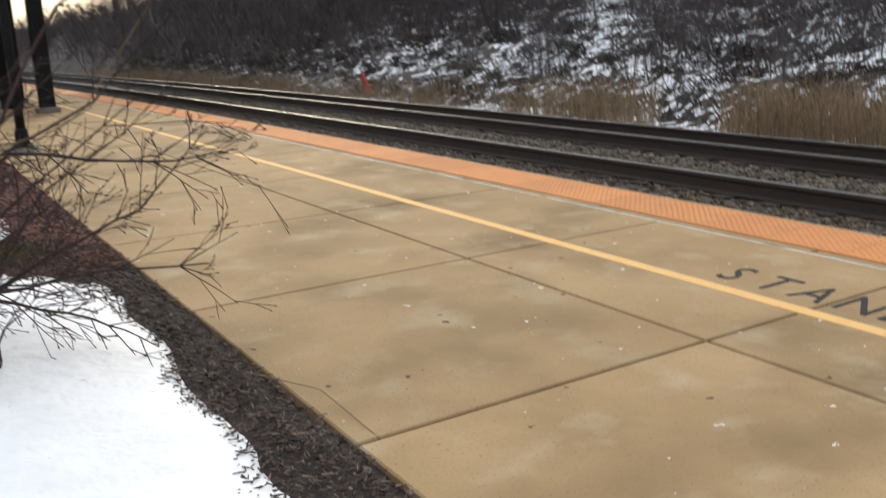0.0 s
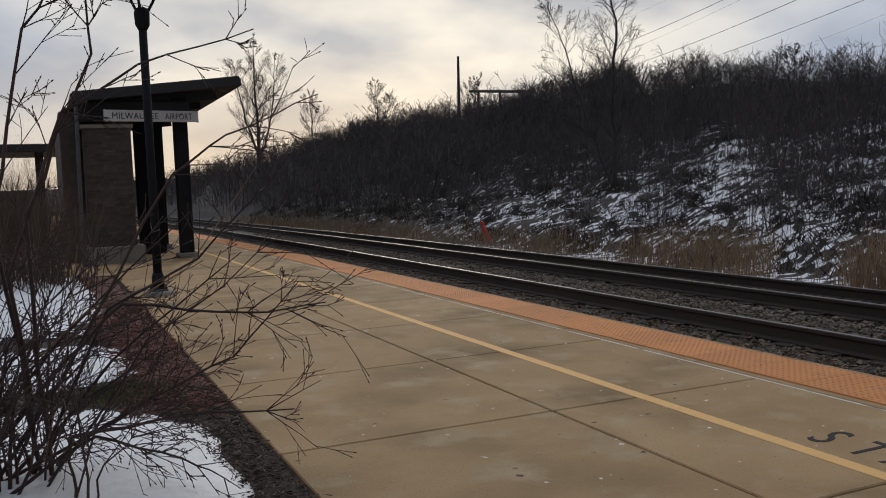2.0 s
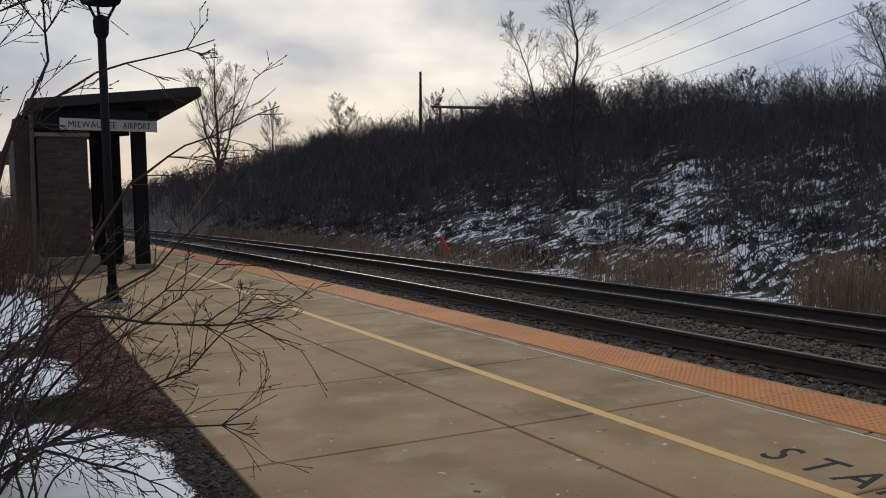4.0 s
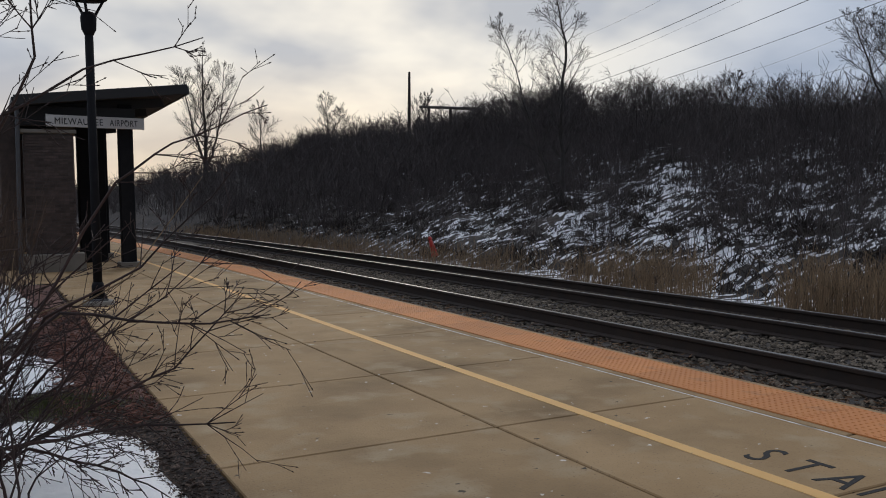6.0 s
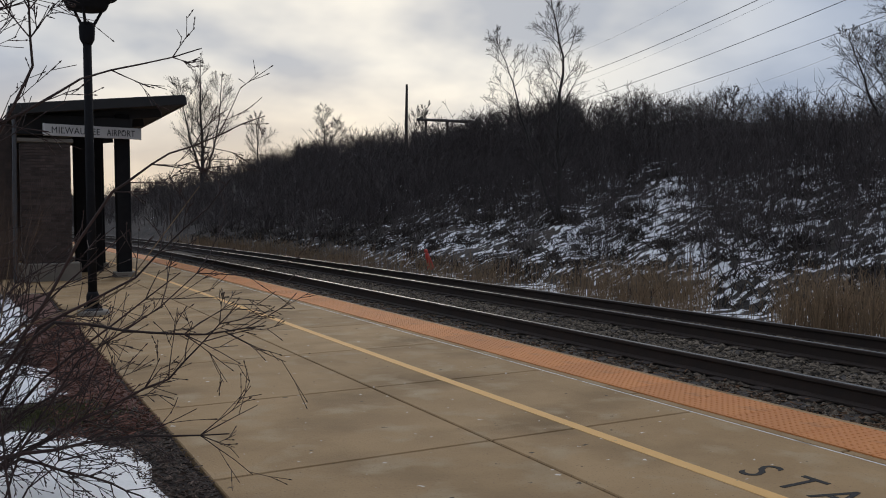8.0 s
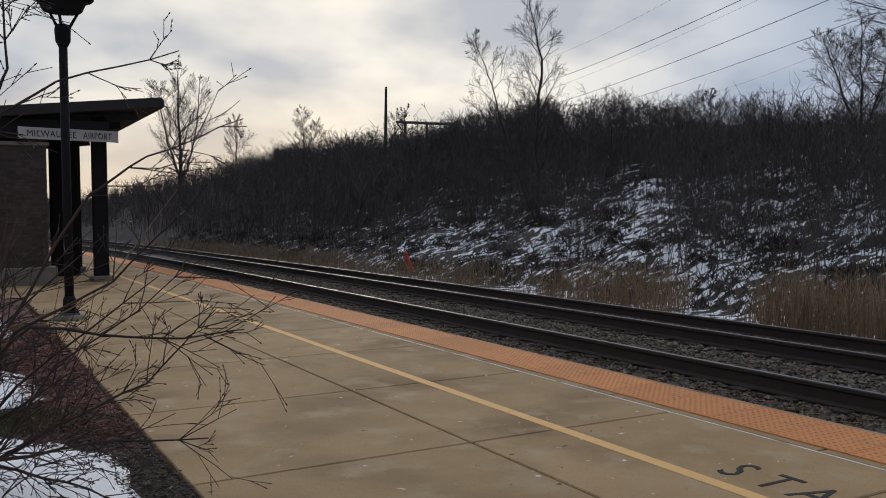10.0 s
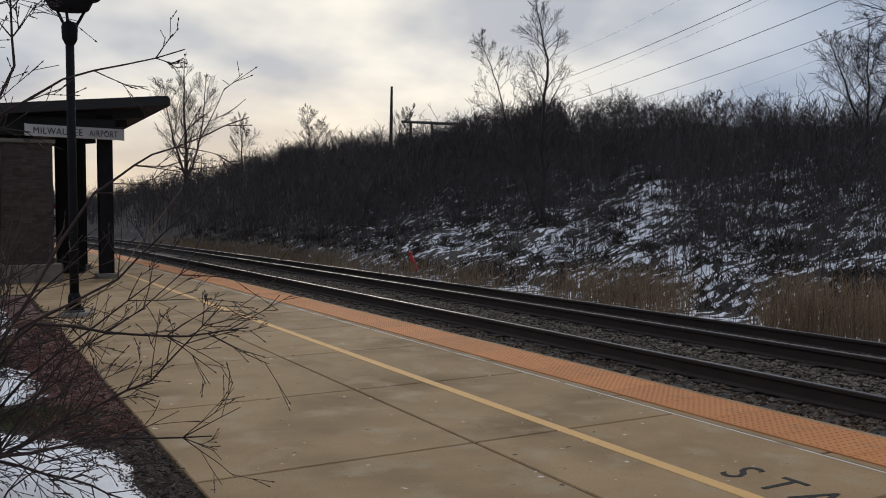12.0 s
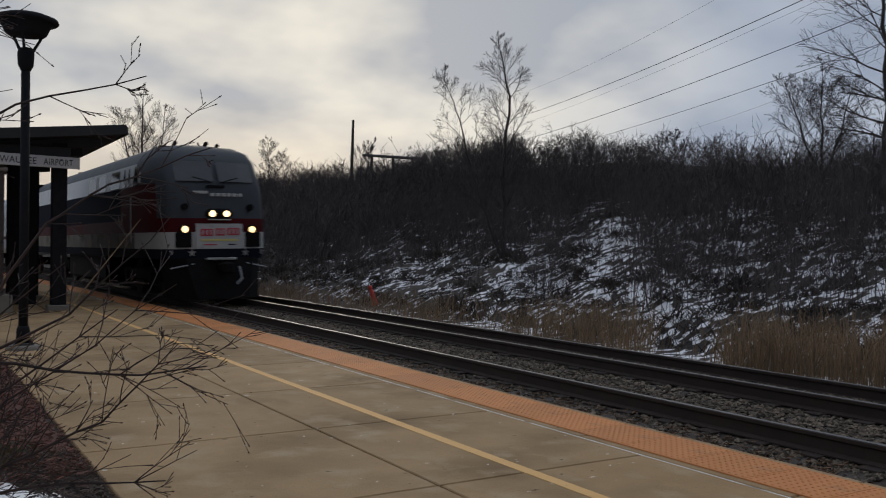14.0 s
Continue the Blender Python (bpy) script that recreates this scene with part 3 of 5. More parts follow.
    st = new("ballast_stones", fast_mesh("ballast_stones", V.reshape(-1, 3), F, M_STONE))
    tagged(st, "loose grey crushed stones between the rails", "gravel", kind="stuff")


# ---- hillside ----
def shrub_variant(rng, h, stems=(5, 8), forks=6, twigs=3, top=1.0, even=0.6, bare=0.9):
    """Bare upright stems that carry a fuzzy, rounded head of fine twigs."""
    out = []
    for _ in range(rng.randint(*stems)):
        lean = rng.randn(2) * 0.17
        p = np.array([rng.randn() * 0.33, rng.randn() * 0.33, -0.1])
        l = h * rng.uniform(even, 1.0)
        pts = [p]
        d = np.array([lean[0], lean[1], 1.0])
        for k in range(3):
            pts.append(pts[-1] + d * l / 3)
            d = d + np.array([rng.randn() * 0.16, rng.randn() * 0.16, 0])
        for k in range(3):
            out.append((*pts[k], *pts[k + 1], 0.014 - 0.0035 * k, 0.0105 - 0.0035 * k))
        for _ in range(forks):
            k = bare + (3 - bare) * rng.rand() ** top; i = min(2, int(k))
            f = pts[i] + (pts[i + 1] - pts[i]) * (k - i)
            a = rng.rand() * 6.283
            b = np.array([math.cos(a) * 0.75, math.sin(a) * 0.75, 0.35 + 0.7 * rng.rand()])
            g = f + b * l * rng.uniform(0.12, 0.24) * (1.15 - 0.18 * k)
            out.append((*f, *g, 0.0075, 0.005))
            for _ in range(twigs):
                w = f + (g - f) * rng.uniform(0.25, 1.0)
                tw = w + (b * 0.5 + rng.randn(3) * 0.55 + np.array([0, 0, 0.2])) * l * rng.uniform(0.06, 0.13)
                out.append((*w, *tw, 0.0052, 0.0035))
    return np.array(out)


def scatter(name, label, category, variants, spots, mat, rng):
    """One object of many shrubs: spots are rows of x, y, scale."""
    Vs, Fs, off = [], [], 0
    arr = [segs_arrays(v) for v in variants]
    for x, y, s in spots:
        V, F = arr[rng.randint(len(arr))]
        a = rng.rand() * 6.28
        c, sn = math.cos(a), math.sin(a)
        W = np.stack([(V[:, 0] * c - V[:, 1] * sn) * s + x, (V[:, 0] * sn + V[:, 1] * c) * s + y, V[:, 2] * s + float(ground_z(x, y))], axis=1)
        Vs.append(W); Fs.append(F + off); off += len(W)
    ob = new(name, fast_mesh(name, np.concatenate(Vs), np.concatenate(Fs), mat))
    return tagged(ob, label, category, kind="stuff")


def build_brush():
    rng = np.random.RandomState(11)
    head = [shrub_variant(rng, 2.3, (5, 8), 7, 3, 0.55, 0.72) for _ in range(9)]
    slim = [shrub_variant(rng, 2.4, (6, 9), 4, 2) for _ in range(9)]
    coarse = []
    for _ in range(6):
        v = shrub_variant(rng, 2.4, (4, 6), 6, 1, 1.0, 0.6, 0.15)
        v[:, 6:8] *= 1.9
        coarse.append(v)
    # slope, thin near the foot and dense towards the crest
    spots = []
    while len(spots) < 1430:
        u = 6.8 + 11.5 * rng.rand(); y = 1.5 + 0.5 * (u - 7) + 56 * rng.rand() ** 1.25
        clump = noise.noise((u * 0.42, y * 0.42, 0.0))
        if rng.rand() < 0.35 + 0.65 * max(smooth(7.0, 11, u), 0.8 * smooth(16, 30, y)) and clump > -0.40 + 0.15 * float(smooth(16, 8, u)) + 0.12 * float(smooth(13, 5, y)):
            spots.append((u + float(bend(y)), y, rng.uniform(0.42, 0.85) + 0.22 * float(smooth(10, 14, u))))
    scatter("hillside_brush", "dense bare brush on the snowy hillside", "brush", slim, spots, M_BRUSH, rng)
    spots = []
    while len(spots) < 950:
        y = 30 + 116 * rng.rand() ** 1.25; u = 6.9 + 13.8 * rng.rand() ** 0.8
        spots.append((u + float(bend(y)), y, rng.uniform(0.7, 1.15)))
    scatter("distant_brush", "dense bare brush farther along the embankment", "brush", coarse, spots, M_BRUSH, rng)
    spots = []
    while len(spots) < 720:
        y = 8 + 62 * rng.rand() ** 1.1; u = rng.uniform(15.0, 20)
        if rng.rand() < 0.30 * float(smooth(18, 10, y)):
            continue
        spots.append((u + float(bend(y)), y, rng.uniform(0.46, 0.76) + 0.42 * float(smooth(14, 30, y)) - 0.36 * float(smooth(34, 41, y)) + 0.14 * float(smooth(50, 58, y)) + 0.10 * noise.noise((u * 0.3, y * 0.3, 7.0))))
    scatter("ridge_brush", "bare thicket along the top of the hill", "brush", head, spots, M_BRUSH, rng)


def build_weeds():
    rng = np.random.RandomState(23)
    var = []
    for _ in range(8):
        out = []
        for _ in range(24):
            a = rng.rand() * 6.283; reach = rng.uniform(0.04, 0.26)
            p = np.array([rng.randn() * 0.14, rng.randn() * 0.14, -0.04])
            q = p + np.array([math.cos(a) * reach, math.sin(a) * reach, rng.uniform(0.06, 0.24)])
            out.append((*p, *q, 0.010, 0.004))
        var.append(np.array(out))
    spots = []
    while len(spots) < 1800:
        u = 5.9 + 10 * rng.rand() ** 1.15; y = 1.5 + 0.5 * (u - 6) + 50 * rng.rand() ** 1.3
        if noise.noise((u * 0.75, y * 0.75, 3.0)) > -0.12 + 0.25 * rng.randn() * 0.6:
            spots.append((u + float(bend(y)), y, rng.uniform(0.6, 1.45)))
    mat = material("matted_dead_weeds", [(0.022, 0.016, 0.013), (0.060, 0.043, 0.032)], 0.95, 3, 4, island=0.4)
    scatter("dead_weeds", "dark matted tufts of dead weeds poking through the snow", "weeds", var, spots, mat, rng)


def build_reeds():
    rng = np.random.RandomState(5)
    S = []
    n = 0
    while n < 6000:
        y = 1.0 + 46 * rng.rand() ** 1.5
        u = 3.45 + 2.9 * rng.rand() ** 1.2
        clump = 0.5 + 0.9 * noise.noise((u * 0.6, y * 0.45, 1.0))
        v = y - 0.9 * (u - 4.5)
        # a tall stand nearest the station, a bare snowy gap, then thinning tufts
        tall = 0.62 * float(smooth(5.0, 4.5, v)) + 0.55 * float(smooth(5.8, 6.6, v)) * float(smooth(12, 9, v)) + 0.28 * float(smooth(9, 13, v))
        if rng.rand() > (0.12 + clump) * min(1.0, tall + 0.05):
            continue
        x = u + float(bend(y)); z = float(ground_z(x, y))
        h = rng.uniform(0.35, 1.0) * (0.45 + 0.85 * min(1.0, tall))
        dx, dy = rng.randn() * 0.13 * h, rng.randn() * 0.13 * h
        if rng.rand() < 0.22:
            dx, dy = dx * 4, dy * 4
        S.append((x, y, z - 0.02, x + dx * 0.4, y + dy * 0.4, z + h * 0.6, 0.0055, 0.0045))
        S.append((x + dx * 0.4, y + dy * 0.4, z + h * 0.6, x + dx, y + dy, z + h * (1 - 0.25 * abs(dx)), 0.0045, 0.002))
        n += 1
    ob = new("reeds", fast_mesh("reeds", *segs_arrays(S), M_REED))
    tagged(ob, "dry tan reeds in the ditch beside the track", "reeds", kind="stuff")


def branch(rng, p, d, length, r, depth, out, kids, spread, lift):
    """A branch that wanders and thins, with finer branches along its outer part."""
    steps = 5 if depth > 1 else 3
    p, d = np.array(p, float), np.array(d, float)
    d /= np.linalg.norm(d)
    pts, rad = [p], [r]
    dirs = []
    for i in range(steps):
        pts.append(pts[-1] + d * length / steps); rad.append(r * (1 - 0.75 * (i + 1) / steps)); dirs.append(d)
        out.append((*pts[-2], *pts[-1], rad[-2], rad[-1], depth))
        d = d + rng.randn(3) * 0.10 + np.array([0, 0, lift * 0.10]); d /= np.linalg.norm(d)
    if depth == 0:
        return
    turn = rng.rand() * 6.283
    for k in range(kids[-depth]):
        f = 0.18 + 0.80 * (k + rng.rand()) / kids[-depth]
        i = min(steps - 1, int(f * steps))
        q = pts[i] + (pts[i + 1] - pts[i]) * (f * steps - i)
        turn += 2.4 + rng.randn() * 0.4
        a = np.cross(dirs[i], (0.3, 0.2, 1.0)); a /= np.linalg.norm(a)
        side = a * math.cos(turn) + np.cross(dirs[i], a) * math.sin(turn)
        nd = dirs[i] + side * spread * rng.uniform(0.6, 1.2) + np.array([0, 0, lift * 0.35])
        branch(rng, q, nd, length * rng.uniform(0.42, 0.68) * (1.12 - 0.55 * f) * (1.45 if depth == 1 else 1.0), max(0.003, (rad[i] + rad[i + 1]) * 0.30), depth - 1, out, kids, spread, lift)


def tree(name, x, y, seed, label, stems, limbs, reach, kids=(6, 5, 3), spread=0.75, lift=0.25, twig=0.005, low=0.2, rise=0.8):
    """A bare tree. stems: (bends of the stem as offsets along and across the view and up, radius);
    limbs leave each stem from the share low upwards and are longest at a third of its height."""
    rng = np.random.RandomState(seed)
    t = thing(name, label, "tree", pose(x, y, float(ground_z(x, y)) - 0.1), "bare trees on the hill")
    out = []
    for bends, r in stems:
        P = [np.array((0.889 * a + 0.459 * b, -0.459 * a + 0.889 * b, h)) for a, b, h in bends]
        Q = []
        for a, b in zip(P, P[1:]):
            for k in range(5):
                Q.append(a + (b - a) * k / 5 + rng.randn(3) * 0.012 * np.linalg.norm(b - a))
        Q.append(P[-1])
        m = len(Q) - 1
        R = [max(twig, r * (1 - 0.9 * (i / m) ** 0.85)) for i in range(m + 1)]
        for i in range(m):
            out.append((*Q[i], *Q[i + 1], R[i], R[i + 1], 9))
        turn = rng.rand() * 6.283
        n = int(limbs * (0.4 + 0.6 * r / stems[0][1]))
        for k in range(n):
            f = low + (0.99 - low) * (k + rng.rand()) / n
            i = min(m - 1, int(f * m))
            q = Q[i] + (Q[i + 1] - Q[i]) * (f * m - i)
            turn += 2.4 + rng.randn() * 0.5
            g = (f - low) / (1 - low)
            size = reach * (0.55 + 1.35 * g if g < 0.33 else 1.0 - 0.85 * (g - 0.33) / 0.67) * rng.uniform(0.75, 1.15)
            d = np.array([math.cos(turn), math.sin(turn), rise * rng.uniform(0.7, 1.4) + 0.5 * g])
            branch(rng, q, d, size, max(twig, R[i] * 0.42), 3, out, kids, spread, lift)
    out = np.array(out)
    out[:, 6:8] = np.maximum(out[:, 6:8], twig)
    big = out[:, 8] > 5
    part("trunk", fast_mesh("trunk", *segs_arrays(out[big, :8], 7), M_BARK, True), None, t)
    part("crown", fast_mesh("crown", *segs_arrays(out[~big, :8], 3), M_BARK), None, t, "leafless crown of fine twigs")
    return t


def build_trees():
    tree("bare_tree", 10.15, 18.7, 21, "tall bare tree with two trunks on the slope",
         ((((0, 0, 0), (-0.05, 0, 2.2), (0.1, 0, 5.4), (-0.3, 0, 7.35)), 0.10), (((-0.1, 0, 0), (-0.75, 0.2, 1.8), (-1.5, 0.3, 4.6), (-2.1, 0.3, 6.2)), 0.055)),
         28, 1.65, (6, 5, 2), 0.6, 0.2, 0.0034, 0.22, 0.9)
    tree("bare_tree", 12.2, 80, 31, "broad bare tree with an oval crown against the evening sky",
         ((((0, 0, 0), (0.1, 0, 4), (-0.1, 0, 8), (0.1, 0, 12.8)), 0.24), (((0.1, 0, 1.2), (1.2, 0.4, 4.5), (1.7, 0.5, 8.5), (1.9, 0.5, 11.0)), 0.13), (((0, 0, 1.8), (-1.0, -0.3, 5), (-1.6, -0.4, 8.2), (-1.9, -0.4, 10.4)), 0.13)),
         26, 3.4, (7, 5, 2), 0.46, 0.2, 0.006, 0.12, 1.0)
    tree("bare_tree", 17.0, 9.95, 41, "bare tree with wide sweeping branches",
         ((((0, 0, 0), (0.1, 0, 2.5), (-0.05, 0, 5.5), (-0.35, 0, 9.0)), 0.13),), 30, 3.1, (7, 5, 2), 0.55, 0.10, 0.0036, 0.2, 0.25)
    tree("bare_tree", 16.6, 11.7, 43, "small bare tree with a fan of twigs",
         ((((0, 0, 0), (0.1, 0, 1.6), (0.05, 0, 4.1)), 0.07), (((0.1, 0, 0.6), (0.7, 0, 2.2), (1.0, 0, 3.6)), 0.05), (((0, 0, 0.7), (-0.6, 0, 2.2), (-1.1, 0, 3.5)), 0.05)),
         18, 1.5, (7, 5, 2), 0.55, 0.18, 0.0034, 0.2, 0.6)
    tree("bare_tree", 17.5, 80, 44, "small bare tree on the far ridge", ((((0, 0, 0), (0.1, 0, 2.5), (-0.1, 0, 5.6)), 0.11),), 18, 2.2, (6, 5, 2), 0.5, 0.3, 0.007, 0.25)
    tree("bare_tree", 18, 62, 45, "small bare tree on the far ridge", ((((0, 0, 0), (-0.1, 0, 2.2), (-0.2, 0, 4.8)), 0.08), (((0.3, 0, 0), (0.6, 0, 1.8), (0.9, 0, 3.4)), 0.06)), 16, 1.7, (6, 5, 2), 0.5, 0.3, 0.006, 0.25)
    tree("bare_tree", 18, 19, 46, "small bare tree on the ridge", ((((0, 0, 0), (0.05, 0, 1.2), (0.1, 0, 2.4)), 0.04),), 12, 0.9, (5, 5, 3), 0.65, 0.3, 0.005, 0.25)
    tree("bare_tree", 19.3, 48.0, 47, "thin bare sapling beside the broken pole", ((((0, 0, 0), (0.3, 0, 1.5), (0.8, 0, 3.4)), 0.05), (((0, 0, 0), (-0.2, 0, 1.5), (0.1, 0, 3.0)), 0.04)), 10, 1.1, (5, 4, 3), 0.6, 0.5, 0.008, 0.25, 1.2)


# ---- platform lettering ----
def text_mesh(name, body, size, mat, depth=0.002, spacing=1.0, bold=0.0):
    cu = bpy.data.curves.new(name, "FONT")
    cu.body, cu.size, cu.extrude, cu.space_character = body, size, depth, spacing
    cu.offset = bold
    cu.align_x, cu.align_y = "LEFT", "BOTTOM_BASELINE"
    cu.resolution_u = 3
    ob = new(name, cu)
    bpy.context.view_layer.update()
    me = bpy.data.meshes.new_from_object(ob)
    bpy.data.objects.remove(ob)
    me.name = name
    me.materials.clear()
    me.materials.append(mat)
    return me


def build_lettering():
    y = -1.33
    for ch in "STAND":
        me = text_mesh("painted_letter", ch, 0.44, M_BLACK, 0.0015)
        for v in me.vertices:
            v.co.x *= 0.72
        ob = new("painted_letter", me)
        # reads for someone facing the rails; stretched along the platform
        ob.matrix_basis = pose(-2.63, y, 0.0012, 0, 0, -90)
        tagged(ob, "worn black stencilled letter beside the yellow line", "lettering", group="painted letters on the platform", kind="structure")
        y -= 0.265


# ---- planting bed ----
def bed_mesh(name, outline, z0, h, mat, seed, n=36, rows=7):
    """A low heap over an outline that is given as a centre line and half widths: rows of y, x_left, x_right."""
    rng = np.random.RandomState(seed)
    ys = np.linspace(outline[0][0], outline[-1][0], n)
    xl = np.interp(ys, [o[0] for o in outline], [o[1] for o in outline])
    xr = np.interp(ys, [o[0] for o in outline], [o[2] for o in outline])
    wob = np.interp(ys, np.linspace(ys[0], ys[-1], n // 2), rng.uniform(-0.07, 0.07, n // 2))
    V = []
    for i, y in enumerate(ys):
        e = min(1.0, 4.0 * min(i, n - 1 - i) / n)
        for j in range(rows):
            t = j / (rows - 1)
            prof = (1 - abs(2 * t - 1) ** 5) * (0.25 + 0.75 * e)
            V.append((xl[i] + (xr[i] + wob[i] * (t > 0.5) - xl[i]) * t, y + rng.uniform(-0.02, 0.02), z0 + h * prof + rng.uniform(-0.012, 0.012) * (prof > 0.1) - (0.05 if j in (0, rows - 1) or i in (0, n - 1) else 0)))
    F = [(i * rows + j, i * rows + j + 1, (i + 1) * rows + j + 1, (i + 1) * rows + j) for i in range(n - 1) for j in range(rows - 1)]
    return fast_mesh(name, V, F, mat, True)


def build_bed():
    ob = new("mulch_bed", bed_mesh("mulch_bed", [(-9, -9, LEFT + 0.14), (-2, -8.5, LEFT + 0.14), (3, -8, LEFT + 0.14), (14.4, -8.5, LEFT + 0.14)], -0.055, 0.05, M_MULCH, 1, 90, 25))
    tagged(ob, "dark wet bark mulch beside the platform", "mulch", kind="structure")
    ob = new("leaf_litter", bed_mesh("leaf_litter", [(1.0, -5.85, LEFT + 0.05), (2.6, -6.1, LEFT + 0.06), (8, -6.4, LEFT + 0.06), (14.3, -6.5, LEFT + 0.06)], -0.04, 0.05, M_REDBED, 2, 60, 9))
    tagged(ob, "reddish-brown leaf litter along the platform edge", "leaf litter", kind="structure")
    for o, s in (([(-7.5, -9.5, -5.78), (-2.2, -9.0, -5.66), (-1.2, -8.6, -5.67), (0.5, -8.2, -5.61), (1.2, -7.9, -5.72), (1.7, -7.5, -5.98), (2.2, -7.2, -6.5)], 3),
                 ([(2.7, -7.6, -6.25), (3.2, -7.7, -5.95), (4.3, -7.7, -5.98), (5.2, -7.5, -6.2)], 4),
                 ([(5.8, -8.5, -6.15), (8, -8.8, -5.78), (11, -9, -5.92), (15.2, -9, -6.2)], 6)):
        ob = new("snow_patch", bed_mesh("snow_patch", o, -0.04, 0.12 if s == 3 else 0.1, M_SNOW, s, 60, 22))
        tagged(ob, "crusted old snow with a melting edge on the mulch", "snow", group="snow patches by the platform", kind="structure")
    # chips of bark
    rng = np.random.RandomState(8)
    S = []
    for _ in range(6500):
        y = rng.uniform(-3.4, 2.2); x = LEFT - 0.03 - 0.5 * rng.rand()
        a = rng.rand() * 6.28; l = rng.uniform(0.012, 0.042); z = -0.003 + rng.uniform(0.0, 0.025)
        S.append((x, y, z, x + l * math.cos(a), y + l * math.sin(a), z + rng.uniform(-0.006, 0.008), rng.uniform(0.002, 0.006), 0.003))
    L2 = []
    for _ in range(4200):
        y = rng.uniform(1.3, 9); x = LEFT - 0.03 - 0.75 * rng.rand()
        a = rng.rand() * 6.28; l = rng.uniform(0.02, 0.06); z = 0.01 + rng.uniform(0.0, 0.03)
        L2.append((x, y, z, x + l * math.cos(a), y + l * math.sin(a), z + rng.uniform(-0.01, 0.02), rng.uniform(0.003, 0.009), 0.003))
    ob = new("bark_chips", fast_mesh("bark_chips", *segs_arrays(S), M_CHIP))
    tagged(ob, "loose bark chips on the bed", "mulch", kind="stuff")
    ob = new("fallen_leaves", fast_mesh("fallen_leaves", *segs_arrays(L2), M_LEAF))
    tagged(ob, "reddish dead leaves and twigs along the platform", "leaf litter", kind="stuff")
    L3 = []
    for _ in range(1500):
        y = -1 + 22 * rng.rand() ** 1.4; x = EDGE + 0.03 + 0.52 * rng.rand() ** 1.5 + float(bend(y))
        a = rng.rand() * 6.28; l = rng.uniform(0.02, 0.07); z = -0.055 + rng.uniform(0, 0.02)
        L3.append((x, y, z, x + l * math.cos(a), y + l * math.sin(a), z + rng.uniform(-0.01, 0.02), rng.uniform(0.004, 0.011), 0.003))
    brown = material("dead_brown_leaf", [(0.07, 0.038, 0.02), (0.19, 0.105, 0.055)], 0.9, 9, 4, island=0.5)
    ob = new("trackside_leaves", fast_mesh("trackside_leaves", *segs_arrays(L3), brown))
    tagged(ob, "brown dead leaves caught below the platform edge", "leaf litter", kind="stuff")
    G = []
    for _ in range(1300):
        x, y = -6.2 + rng.randn() * 0.22, 2.25 + rng.randn() * 0.22
        h = rng.uniform(0.02, 0.07)
        G.append((x, y, 0.0, x + rng.randn() * 0.025, y + rng.randn() * 0.025, h, 0.0035, 0.001))
    ob = new("turf", fast_mesh("turf", *segs_arrays(G), material("winter_grass", [(0.045, 0.055, 0.015), (0.11, 0.11, 0.035)], 0.9, 9, 4, island=0.4)))
    tagged(ob, "short olive winter grass between the snow patches", "grass", kind="stuff")
    st = thing("dead_stalk", "pale dry stalk lying over the platform edge", "stalk")
    bm = rod(bmesh.new(), (-5.55, -1.15, 0.01), (-5.38, -1.6, 0.035), 0.004, 0.003, 5)
    rod(bm, (-5.38, -1.6, 0.035), (-5.36, -2.2, -0.01), 0.003, 0.002, 5)
    part("stem", bm, M_REED, st)


